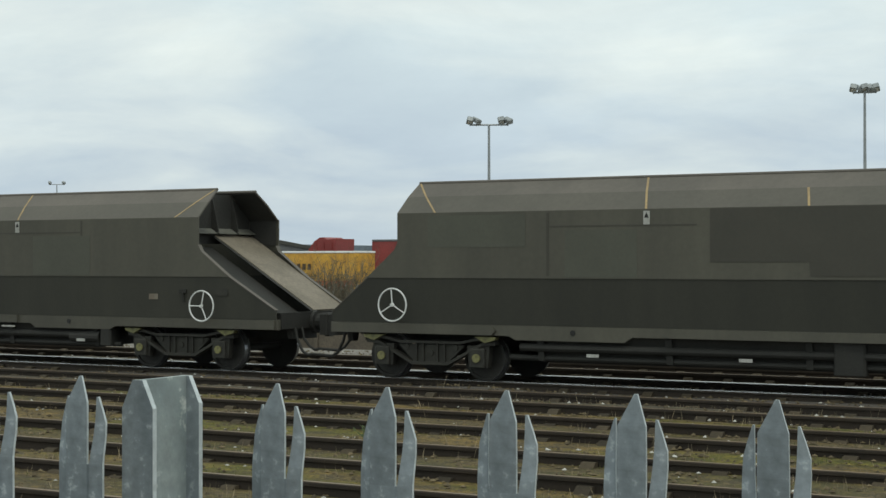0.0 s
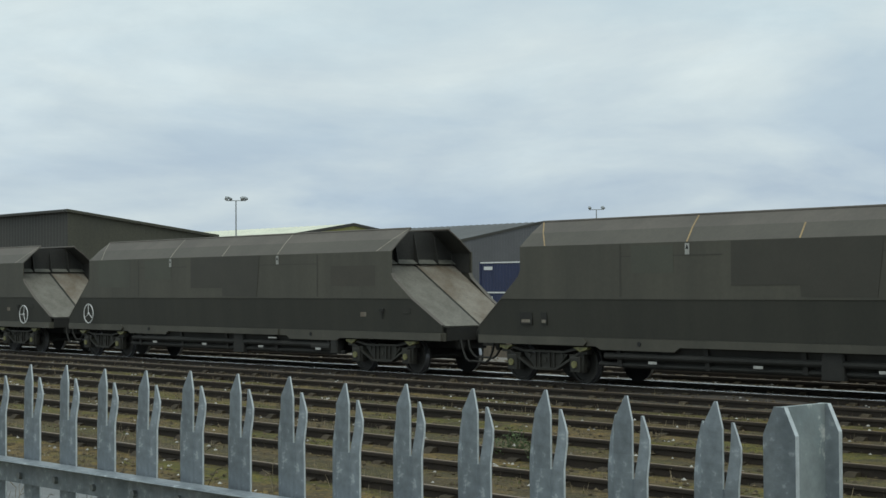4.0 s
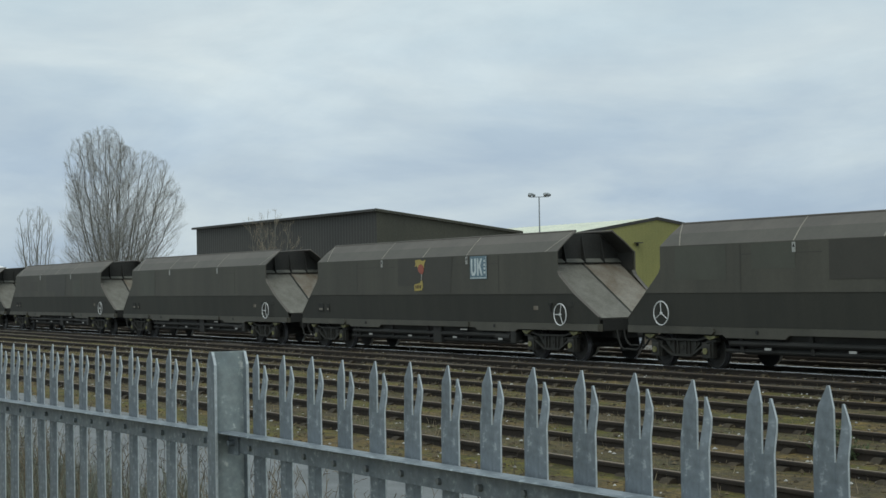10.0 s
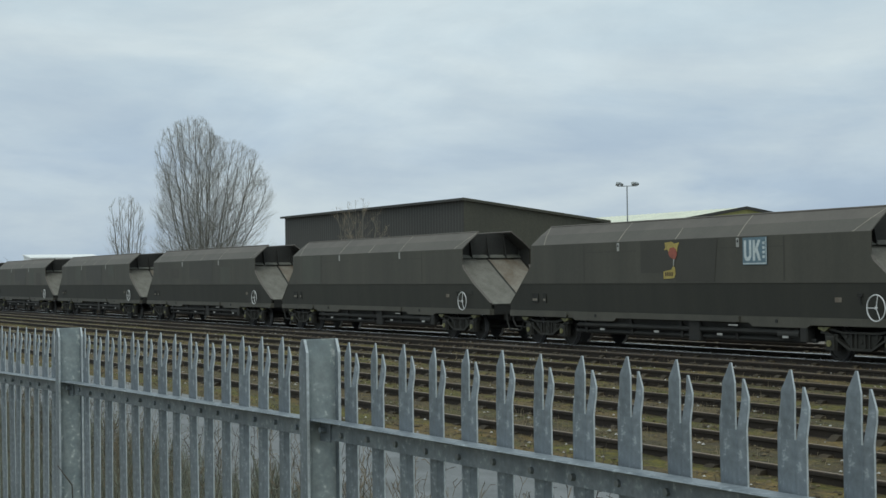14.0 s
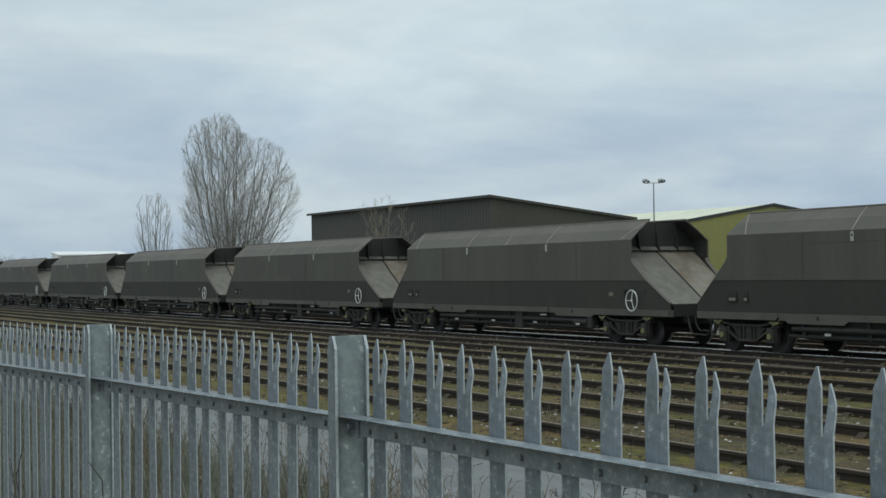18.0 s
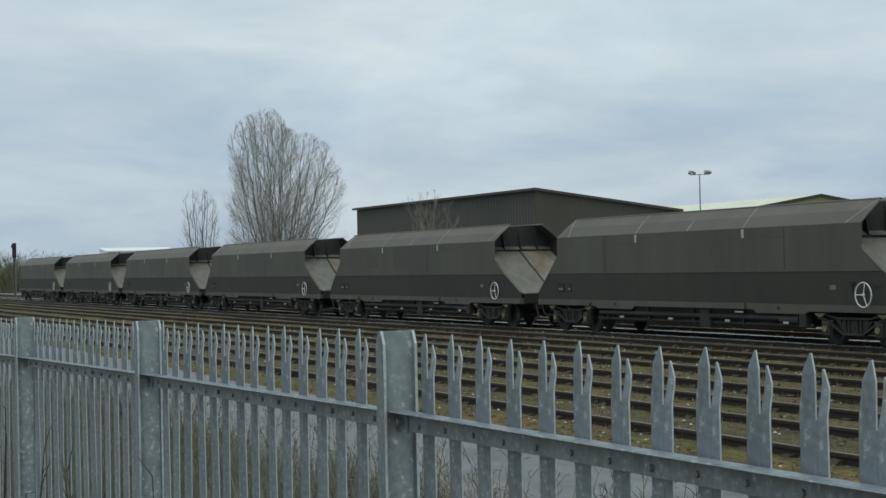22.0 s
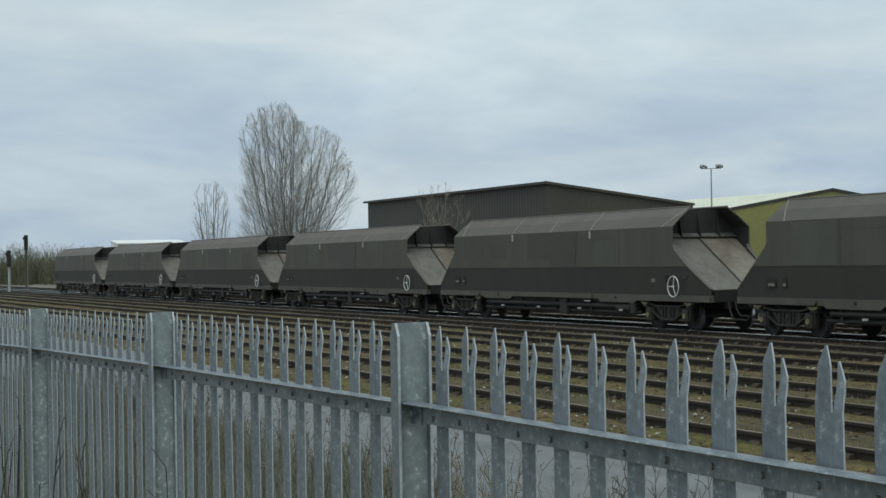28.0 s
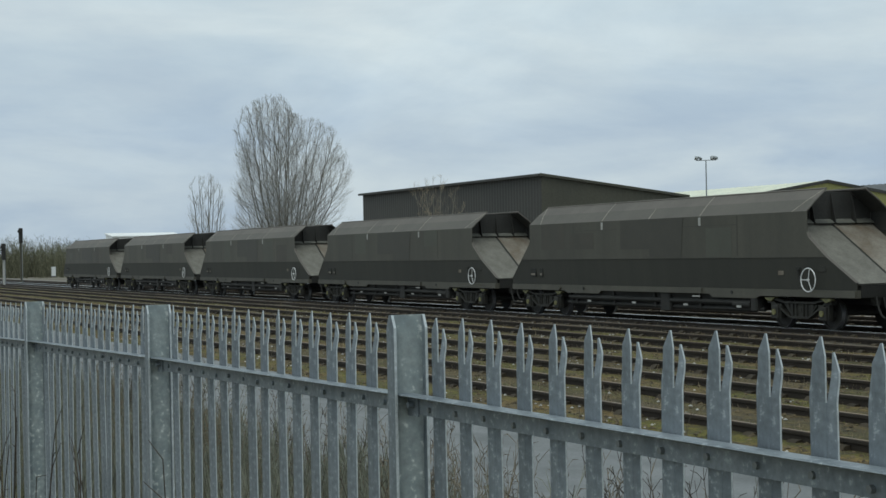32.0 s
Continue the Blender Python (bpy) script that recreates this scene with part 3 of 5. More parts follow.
def make_fence():
    fence = thing("palisade_fence", pose(FENCE_X0, FENCE_Y + 0.0254 * FENCE_X0, FENCE_TOP + FENCE_FALL * FENCE_X0, 0, 0, FENCE_TURN), "galvanised steel palisade fence with triple-pointed pales", "fence", kind="structure")
    posts = [18 * PITCH, 0.0, -18 * PITCH + 0.02, -18 * PITCH - 2.53, -18 * PITCH - 5.08, -18 * PITCH - 7.63, -18 * PITCH - 10.2]
    counts = [17, 17, 15, 15, 15, 15]
    rise = [-0.008, -0.008, 0.007, 0.006, -0.004, -0.030, -0.060]
    tops = [FENCE_FALL * x + d for x, d in zip(posts, rise)]
    for x, z in zip(posts, tops):
        part("post", post_shape, GALV_POST, fence, key="post", at=pose(x, 0, z + 0.004), label="mottled galvanised joist post")
    for i, n in enumerate(counts):
        hi, lo = posts[i], posts[i + 1]
        w = hi - lo
        z_hi, z_lo = tops[i], tops[i + 1]
        fall = (z_hi - z_lo) / w
        for dz, low in ((-0.215, False), (-1.62, True)):
            r = part("rail", rail_angle(w - 0.016), GALV, fence, at=pose(lo + 0.008, -0.0175, z_lo + dz, 0, -math.degrees(fall), 0))
            for e in (0.03, w - 0.05):
                cl = Shape().box(e - 0.025, e + 0.04, -0.012, -0.0065, -0.062, -0.006)
                cl.tube((e + 0.012, -0.030, -0.03), (e + 0.012, -0.012, -0.03), 0.009, n=6)
                part("cleat", cl, GALV, r, "bolted fixing plate")
        for k in range(1, n + 1):
            x = hi - (PITCH * k if n == 17 else w * k / (n + 1))
            pl = part("pale", pale_shape, GALV, fence, key="pale", at=pose(x, 0.003, z_lo + fall * (x - lo) + rng.uniform(-0.004, 0.004), rng.uniform(-0.5, 0.5), rng.uniform(-0.4, 0.4), rng.uniform(-3, 3)))
            b = part("bolt", lambda: Shape().tube((0, -0.011, 0), (0, 0.002, 0), 0.0075, 0.0085, n=10), BOLT if n == 17 else GALV, pl, key="bolt%d" % n, at=pose(0, -0.0235, -0.251))


make_fence()


# ---------------------------------------------------------------- hopper wagons
WAGON_LEN = 17.4
WAGON_Y = TRACKS[4]
ZS = RAIL_Z
Z_SOLE0, Z_SOLE1, Z_WAIST, Z_SHOULDER, Z_KINK, Z_TOP = 0.70, 0.90, 1.62, 2.65, 2.92, 3.15
Y_FRAME, Y_LOW, Y_SIDE, Y_KINK, Y_TOP = 1.07, 1.09, 1.17, 0.87, 0.57
X_END, Z_CHIN, Z_TIP, Z_BACK = 6.68, 2.17, 1.06, 2.20
X_WAIST = {1: 7.34, -1: 7.26}
X_TIP = {1: 8.28, -1: 7.98}
AXLE_Z, WHEEL_R = 0.37, 0.37


def upper_side(s):
    sh = Shape()
    e, a, b = X_END, X_WAIST[1], X_WAIST[-1]
    pts = [(-b, Z_WAIST), (a, Z_WAIST), (e + 0.24, 1.915), (e + 0.06, 2.06), (e, Z_CHIN), (e, Z_SHOULDER), (-e, Z_SHOULDER), (-e, Z_CHIN), (-e - 0.06, 2.06), (-e - 0.21, 1.915)]
    sh.sheet([(x, s * Y_SIDE, z) for x, z in pts][:: -s], 0.03)
    return sh


def lower_side(s):
    sh = Shape()
    def yy(z):
        return Y_LOW + (Y_SIDE - 0.012 - Y_LOW) * (z - Z_SOLE1) / (Z_WAIST - Z_SOLE1)
    pts = [(-X_TIP[-1], Z_SOLE1), (X_TIP[1], Z_SOLE1), (X_TIP[1], Z_TIP), (X_WAIST[1], Z_WAIST), (-X_WAIST[-1], Z_WAIST), (-X_TIP[-1], Z_TIP)]
    sh.sheet([(x, s * yy(z), z) for x, z in pts][:: -s], 0.03)
    return sh


def end_flange(s, e):
    """The folded edge along the sloping end of a side, from the chin to the tip."""
    sh = Shape()
    rows = [(e * X_END, Y_SIDE, Z_CHIN), (e * (X_END + 0.06), Y_SIDE, 2.06), (e * X_WAIST[e], Y_SIDE - 0.012, Z_WAIST), (e * X_TIP[e], Y_LOW + 0.02, Z_TIP)]
    for (xa, ya, za), (xb, yb, zb) in zip(rows, rows[1:]):
        pts = [(xa, s * (ya + 0.004), za + 0.006), (xb, s * (yb + 0.004), zb + 0.006), (xb, s * (yb - 0.085), zb + 0.006), (xa, s * (ya - 0.085), za + 0.006)]
        sh.sheet(pts if s * e < 0 else pts[::-1], 0.012)
    return sh


def roof_slope(s, low):
    sh = Shape()
    if low:
        a, b = (Y_SIDE, Z_SHOULDER), (Y_KINK, Z_KINK)
    else:
        a, b = (Y_KINK, Z_KINK), (Y_TOP, Z_TOP)
    e0, e1 = (X_END, X_END - 0.02) if low else (X_END - 0.02, X_END - 0.06)
    pts = [(-e0, a[0], a[1]), (e0, a[0], a[1]), (e1, b[0], b[1]), (-e1, b[0], b[1])]
    sh.sheet([(x, s * y, z) for x, y, z in pts][:: -s], 0.025)
    if not low:
        sh.tube((-e1, s * (Y_TOP - 0.01), Z_TOP), (e1, s * (Y_TOP - 0.01), Z_TOP), 0.028, n=8)
    return sh


def bulkhead(s):
    """The end wall of the hopper under the hood, with a base flange and three tall gussets."""
    sh = Shape()
    x = s * 6.02
    sh.prism([(-1.13, Z_BACK), (1.13, Z_BACK), (1.13, Z_SHOULDER), (0.84, Z_KINK - 0.02), (0.54, Z_TOP - 0.05), (-0.54, Z_TOP - 0.05), (-0.84, Z_KINK - 0.02), (-1.13, Z_SHOULDER)], x - 0.015, x + 0.015, "x")
    for y in (-0.56, 0.02, 0.60):
        sh.prism([(x, 2.42), (x + s * 0.17, 2.42), (x + s * 0.16, 2.50), (x + s * 0.03, Z_TOP - 0.10), (x, Z_TOP - 0.10)], y - 0.012, y + 0.012)
    return sh


def hood_lining(s, side):
    """The coal-blackened inner faces of a side sheet and its roof slopes beyond the end wall."""
    fold = [(Y_SIDE - 0.036, Z_BACK - 0.02), (Y_SIDE - 0.036, Z_SHOULDER - 0.02), (Y_KINK - 0.02, Z_KINK - 0.034), (Y_TOP, Z_TOP - 0.036)]
    back = [(y - 0.004, z - 0.003) for y, z in reversed(fold)]
    ends = (0.0, 0.0, 0.02, 0.06, 0.06, 0.02, 0.0, 0.0)
    outline = fold + back
    rings = [[(s * 6.05, side * y, z) for y, z in outline], [(s * (X_END - 0.03 - d), side * y, z) for (y, z), d in zip(outline, ends)]]
    return Shape().loft(rings)


def ledge(s):
    """A pale flange along the foot of the end wall, cut between the gussets."""
    sh = Shape()
    for y0, y1 in ((-1.12, -0.59), (-0.53, -0.01), (0.05, 0.57), (0.63, 1.12)):
        a, b = s * 6.04, s * 6.19
        sh.sheet([(a, y0, 2.47), (a, y1, 2.47), (b, y1, 2.375), (b, y0, 2.375)], 0.014)
    return sh


def slope_plate(s, near, drop=0.0):
    sh = Shape()
    y0, y1 = (-1.12, -0.05) if near else (0.03, 1.12)
    a, b = (6.10, 2.36 - drop), (X_TIP[s] - 0.01, 1.045 - drop)
    k = 1.05 / 1.12
    pts = [(s * a[0], y0, a[1]), (s * a[0], y1, a[1]), (s * b[0], y1 * k, b[1]), (s * b[0], y0 * k, b[1])]
    if s < 0:
        pts = pts[::-1]
    sh.sheet(pts[::-1], 0.03)
    return sh


def plate_seam(s):
    """The raised joint strip down the middle of the slope and a flat lip at its foot."""
    sh = Shape()
    a, b = (6.10, 2.345), (X_TIP[s] - 0.01, 1.03)
    sh.sheet([(s * a[0], -0.05, a[1]), (s * b[0], -0.05, b[1]), (s * b[0], 0.03, b[1]), (s * a[0], 0.03, a[1])], 0.01)
    x0, x1 = sorted((s * (X_TIP[s] - 0.02), s * (X_TIP[s] + 0.05)))
    sh.box(x0, x1, -1.04, 1.04, 1.0, 1.018)
    return sh


def side_frame():
    sh = Shape()
    sh.prism([(-0.62, 0.56), (-0.30, 0.27), (0.30, 0.27), (0.62, 0.56)], -0.03, 0.05)
    flange = [(-1.18, 0.60), (-0.95, 0.585), (-0.33, 0.265), (0.33, 0.265), (0.95, 0.585), (1.18, 0.60)]
    for (xa, za), (xb, zb) in zip(flange, flange[1:]):
        sh.prism([(xa, za - 0.025), (xb, zb - 0.025), (xb, zb + 0.025), (xa, za + 0.025)], -0.085, 0.05)
    upper = [(-1.18, 0.66), (-0.85, 0.66), (-0.55, 0.60), (0.55, 0.60), (0.85, 0.66), (1.18, 0.66)]
    for (xa, za), (xb, zb) in zip(upper, upper[1:]):
        sh.prism([(xa, za - 0.022), (xb, zb - 0.022), (xb, zb + 0.022), (xa, za + 0.022)], -0.08, 0.05)
    for x in (-0.26, -0.13, 0.13, 0.26):
        sh.box(x - 0.014, x + 0.014, -0.065, -0.028, 0.29, 0.585)
    for x, z in ((-0.45, 0.52), (0.45, 0.52), (0.0, 0.43)):
        sh.tube((x, -0.05, z), (x, -0.03, z), 0.05, n=10)
    for x in (-0.875, 0.875):
        sh.prism([(x - 0.20, 0.56), (x + 0.20, 0.56), (x + 0.17, 0.22), (x - 0.17, 0.22)], -0.06, 0.05)
    return sh


def axle_box():
    sh = Shape()
    sh.bevbox(-0.13, 0.13, -0.11, 0.03, -0.14, 0.15, 0.02)
    return sh


def wheelset_mesh():
    sh = Shape()
    n = 32
    def disc(y_in, y_out, r):
        return [(r * math.cos(2 * math.pi * i / n), y_in, r * math.sin(2 * math.pi * i / n)) for i in range(n)]
    for s in (-1, 1):
        ys = [(0.683, 0.05), (0.683, WHEEL_R + 0.025), (0.705, WHEEL_R + 0.026), (0.715, WHEEL_R + 0.002), (0.81, WHEEL_R - 0.004), (0.815, WHEEL_R - 0.05), (0.785, WHEEL_R - 0.06), (0.77, 0.13), (0.83, 0.11), (0.83, 0.02)]
        sh.loft([disc(s * y, 0, r) for y, r in ys])
    sh.tube((0, -1.0, 0), (0, 1.0, 0), 0.065, n=12)
    me = sh.mesh("wheelset", UNDER)
    me.materials.append(TYRE)
    for p in me.polygons:
        c = p.center
        r = math.hypot(c.x, c.z)
        if r > WHEEL_R - 0.03 and abs(abs(c.y) - 0.76) < 0.04:
            p.material_index = 1
    return me


def handwheel(spokes):
    sh = Shape()
    sh.hoop((0, 0, 0), 0.26, 0.0135, 36, 8)
    for a in spokes:
        sh.tube((0, 0, 0), (0.26 * math.cos(radians(a)), 0, 0.26 * math.sin(radians(a))), 0.0105, n=6)
    sh.tube((0, -0.02, 0), (0, 0.02, 0), 0.03, n=10)
    return sh


def stripe_shape(x0, x1, short=False):
    """A painted line from the shoulder over the kink to the top edge."""
    sh = Shape()
    w = 0.017
    rows = [(x0, -Y_SIDE, Z_SHOULDER), (x0 + (x1 - x0) * 0.55, -Y_KINK, Z_KINK), (x1, -Y_TOP, Z_TOP)]
    for (xa, ya, za), (xb, yb, zb) in list(zip(rows, rows[1:]))[:1 if short else 2]:
        sh.sheet([(xa - w, ya - 0.003, za + 0.003), (xa + w, ya - 0.003, za + 0.003), (xb + w, yb - 0.003, zb + 0.003), (xb - w, yb - 0.003, zb + 0.003)], 0.004)
    return sh


def plate(x0, x1, z0, z1, y=-1.174, t=0.006):
    return Shape().box(x0, x1, y - t, y, z0, z1)


def low_y(z):
    return -(Y_LOW + (Y_SIDE - 0.012 - Y_LOW) * (z - Z_SOLE1) / (Z_WAIST - Z_SOLE1)) - 0.002


def chute_side(x, s):
    return Shape().prism([(s * 1.02, 0.78), (s * 0.86, 0.33), (s * 0.81, 0.35), (s * 0.97, 0.80)], x - 1.03, x + 1.03, "x")


def chute_end(x):
    return Shape().prism([(-0.95, 0.74), (-0.805, 0.35), (0.805, 0.35), (0.95, 0.74)], x - 0.025, x + 0.025, "x")


WAGONS = []
WHEELSETS = []


def hopper_wagon(index):
    words = "grimy dark olive bogie hopper wagon with open top"
    if index == 4:
        words = "grimy dark olive bogie hopper wagon with pale blue and yellow emblems"
    elif index == 2:
        words = "grimy dark olive bogie hopper wagon with dusty tan slope sheet"
    wg = thing("hopper_wagon", pose(0, WAGON_Y, ZS), words, "wagon", "coal train wagons")
    for s, tag in ((-1, "near"), (1, "far")):
        part("side_sheet", lambda: upper_side(s), WAGON, wg, key="us" + tag)
        part("lower_side_sheet", lambda: lower_side(s), WAGON_LOW, wg, "lower side, shade of its inward lean coloured in", key="ls" + tag)
        # Roof paint steps paler from the shoulder to the top edge.
        part("roof_slope", lambda: roof_slope(s, True), WAGON_MID, wg, "lower roof slope, paler than the side", key="rl" + tag)
        part("top_slope", lambda: roof_slope(s, False), WAGON_TOP, wg, "palest brown upper slope", key="rh" + tag)
        def sole():
            sh = Shape()
            y0, y1 = sorted((s * (Y_FRAME - 0.06), s * (Y_FRAME + 0.015)))
            sh.prism([(-X_TIP[-1] - 0.03, Z_SOLE1), (-X_TIP[-1] - 0.03, 0.73), (-4.72, 0.73), (-4.60, 0.67), (-2.78, 0.67), (-2.66, 0.75), (2.66, 0.75), (2.78, 0.67), (4.60, 0.67), (4.72, 0.73), (X_TIP[1] + 0.03, 0.73), (X_TIP[1] + 0.03, Z_SOLE1)], y0, y1)
            return sh
        part("sole_bar", sole, WAGON, wg, key="sole" + tag)
    for s in (-1, 1):
        part("end_bulkhead", lambda: bulkhead(s), COAL, wg, "coal-black gusseted end wall", key="bh%d" % s)
        part("ledge", lambda: ledge(s), LEDGE, wg, "dull pale flange at the wall foot", key="ledge%d" % s)
        part("plate_seam", lambda: plate_seam(s), UNDER, wg, "black joint strip", key="pseam%d" % s)
        for side in (-1, 1):
            part("hood_lining", lambda: hood_lining(s, side), COAL, wg, "coal-black inside of the hood", key="hood%d%d" % (s, side))
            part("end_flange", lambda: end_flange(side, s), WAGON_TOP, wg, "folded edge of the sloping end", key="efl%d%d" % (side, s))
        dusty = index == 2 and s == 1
        # The dropped near plate takes near-black UNDER to stand for the gap's shade.
        part("slope_plate", lambda: slope_plate(s, True, 0.22 * dusty), UNDER if dusty else SHEET_GREY, wg, "recessed slope plate, coloured near-black for shade" if dusty else "worn bare steel slope plate", key="spn%d%d" % (s, dusty))
        part("slope_plate", lambda: slope_plate(s, False), SHEET_TAN if dusty else SHEET, wg, "worn bare steel slope plate", key="spf%d%d" % (s, dusty))
        def beam():
            sh = Shape()
            x0, x1 = sorted((s * (X_TIP[s] - 0.14), s * (X_TIP[s] + 0.045)))
            sh.box(x0, x1, -1.005, 1.005, 0.74, 0.998)
            for y in (-0.55, 0.55):
                sh.prism([(y - 0.12, 0.74), (y + 0.12, 0.74), (y + 0.06, 0.56), (y - 0.06, 0.56)], x0 + 0.04, x1 - 0.04, "x")
            return sh
        part("end_beam", beam, UNDER, wg, key="beam%d" % s)
        def drawbar():
            sh = Shape()
            sh.tube((s * (X_TIP[s] + 0.03), 0, 0.84), (s * 8.60, 0, 0.84), 0.13, 0.15, n=14)
            sh.tube((s * (X_TIP[s] + 0.03), 0, 0.84), (s * (X_TIP[s] + 0.11), 0, 0.84), 0.20, n=14)
            sh.bevbox(*sorted((s * 8.52, s * 8.70)), -0.19, 0.19, 0.62, 1.00, 0.03)
            return sh
        part("coupler", drawbar, UNDER, wg, "black automatic coupler", key="draw%d" % s)
        for y, low in ((-0.62, 0.30), (-0.42, 0.38)):
            def hose():
                e = X_TIP[s] + 0.05
                pts = [(s * e, y, 0.76), (s * (e + 0.05), y, 0.56), (s * (e + 0.16), y, low + 0.06), (s * (e + 0.27), y, low), (s * 8.70, y, low + 0.02)]
                return Shape().path(pts, 0.024)
            part("brake_hose", hose, UNDER, wg, key="hose%d%g" % (s, y))
    part("floor_plate", lambda: Shape().box(-6.0, 6.0, -1.04, 1.04, 0.92, 0.96), UNDER, wg, key="floor")
    part("centre_sill", lambda: Shape().box(-7.9, 8.2, -0.22, 0.22, 0.55, 0.90), UNDER, wg, key="sill")
    for i in range(4):
        x = -3.15 + 2.1 * i
        for s in (-1, 1):
            part("chute_side", lambda: chute_side(x, s), UNDER, wg, "black sloping chute plate", key="cs%d%d" % (i, s))
            part("chute_end", lambda: chute_end(x + s * 0.945), UNDER, wg, key="ce%d%d" % (i, s))
    for x in (-4.2, -2.1, 0.0, 2.1, 4.2):
        part("hanger", lambda: Shape().prism([(-1.05, 0.80), (-0.98, 0.36), (-0.80, 0.33), (-0.72, 0.78)], -0.05, 0.05, "x"), UNDER, wg, key="hanger", at=pose(x, 0, 0))
    part("valve_box", lambda: Shape().bevbox(0.35, 0.80, -1.06, -0.88, 0.30, 0.78, 0.03), UNDER, wg, "black box under the sole bar", key="valvebox")
    part("air_pipe", lambda: Shape().tube((-4.55, -0.99, 0.56), (4.30, -0.99, 0.56), 0.062, n=10), UNDER, wg, "long grimy pipe along the chutes", key="airpipe")
    part("door_shaft", lambda: Shape().tube((-4.75, -0.93, 0.40), (4.75, -0.93, 0.40), 0.045, n=10), UNDER, wg, "long shaft that works the doors", key="shaft")
    def bracket():
        sh = Shape()
        sh.bevbox(4.35, 4.60, -1.08, -0.85, 0.38, 0.70, 0.03)
        sh.tube((4.3, -0.97, 0.52), (3.6, -0.97, 0.52), 0.10, n=12)
        return sh
    part("brake_cylinder", bracket, UNDER, wg, key="brake")
    for x in (-3.29, -0.9, 1.6, 3.91):
        part("tag", plate(x - 0.10, x + 0.10, 0.44, 0.49, -1.09), NOTICE, wg, "small white tag", key="tag%g" % x)
    # painted lines, small notices, repainted panels
    for k, (xa, xb) in enumerate(((-5.98, -6.60), (-2.39, -2.60), (0.05, -0.13), (2.42, 2.23), (6.16, 6.58))):
        part("stripe", lambda: stripe_shape(xa, xb, k == 2), STRIPE if index <= 2 else STRIPE_PALE, wg, "thin painted line", key="st%d%d" % (k, index <= 2))
    for x in (-2.38, 2.42):
        nt_ = part("notice", lambda: plate(x - 0.05, x + 0.05, 2.42, 2.62), NOTICE, wg, "small white notice", key="no%g%d" % (x, index <= 4))
        if index <= 4:
            part("symbol", lambda: Shape().add([(x - 0.035, -1.1825, 2.52), (x + 0.035, -1.1825, 2.52), (x + 0.02, -1.1825, 2.565), (x, -1.1825, 2.60), (x - 0.02, -1.1825, 2.565)], [(0, 1, 2, 3, 4)]), BLACK, nt_, key="sym%g" % x)
    if index != 5:
        part("repainted_panel", lambda: Shape().prism([(-1.40, 1.87), (0.05, 1.87), (0.07, 1.67), (1.55, 1.67), (1.68, 2.64), (-1.40, 2.64)], -1.177, -1.172), PATCH, wg, "darker repainted area", key="patch")
    own = random.Random(400 + index)
    for x, w in ((-5.2, 1.5), (-3.3, 1.1), (3.4, 1.2), (5.2, 1.3)):
        if index != 4 and own.random() < 0.5:
            xo, wo, zo = x + own.uniform(-0.3, 0.3), w * own.uniform(0.7, 1.25), own.choice((1.64, 1.64, 1.9, 2.1))
            part("faded_panel", plate(xo - wo / 2, xo + wo / 2, zo, own.choice((2.35, 2.60, 2.62)), -1.1715, 0.0025), own.choice((PATCH_BROWN, PATCH_PALE, PATCH_PALE)), wg, "slightly different repainted rectangle")
    for s2 in (-1, 1):
        def pocket():
            return Shape().prism([(s2 * 5.0, 0.735), (s2 * (X_TIP[s2] - 0.02), 0.735), (s2 * (X_TIP[s2] - 0.02), 0.888), (s2 * 5.06, 0.888), (s2 * 4.97, 0.86), (s2 * 4.93, 0.80)], -Y_FRAME - 0.06, -Y_FRAME - 0.0155)
        part("sole_flange", pocket, WAGON, wg, "channel flange over the bogie", key="flange%d" % s2)
        part("slot", lambda: Shape().tube((s2 * 3.62, -Y_FRAME - 0.03, 0.80), (s2 * 3.62, -Y_FRAME - 0.015, 0.80), 0.042, n=10), BLACK, wg, "dark round hole in the sole bar", key="slot%d" % s2)
        part("weld_seam", lambda: plate(s2 * 4.0 - 0.022, s2 * 4.0 + 0.022, 1.66, 2.62, -1.1705, 0.003), PATCH, wg, "thin upright seam", key="seamv%d" % s2)
        part("weld_seam", lambda: plate(*sorted((s2 * 1.60, s2 * 3.97)), 2.40, 2.42, -1.1705, 0.003), PATCH, wg, "thin level seam", key="seamh%d" % s2)
    def middle_flange():
        return Shape().prism([(-2.02, 0.755), (2.36, 0.755), (2.36, 0.888), (-2.02, 0.888), (-2.10, 0.86), (-2.13, 0.81), (-2.10, 0.775)], -Y_FRAME - 0.06, -Y_FRAME - 0.0155)
    part("sole_flange", middle_flange, WAGON, wg, "channel flange at mid length", key="flangem")
    part("tag", plate(1.98, 2.32, 0.67, 0.70, -1.13), NOTICE, wg, "long white tag", key="tagw")
    part("data_plate", lambda: plate(5.55, 5.75, 1.22, 1.32, low_y(1.27)), SHEET, wg, "small stencilled plate", key="dp1")
    part("data_plate", lambda: plate(7.05, 7.30, 1.30, 1.42, low_y(1.36)), BOGIE, wg, "small dull plate", key="dp2")
    def lamp_irons():
        sh = Shape()
        sh.box(6.25, 6.40, low_y(1.38) - 0.03, low_y(1.38), 1.34, 1.40)
        sh.tube((6.32, low_y(1.3) - 0.03, 1.36), (6.34, low_y(1.2) - 0.03, 1.18), 0.018, n=6)
        return sh
    part("lever", lamp_irons, UNDER, wg, key="irons")
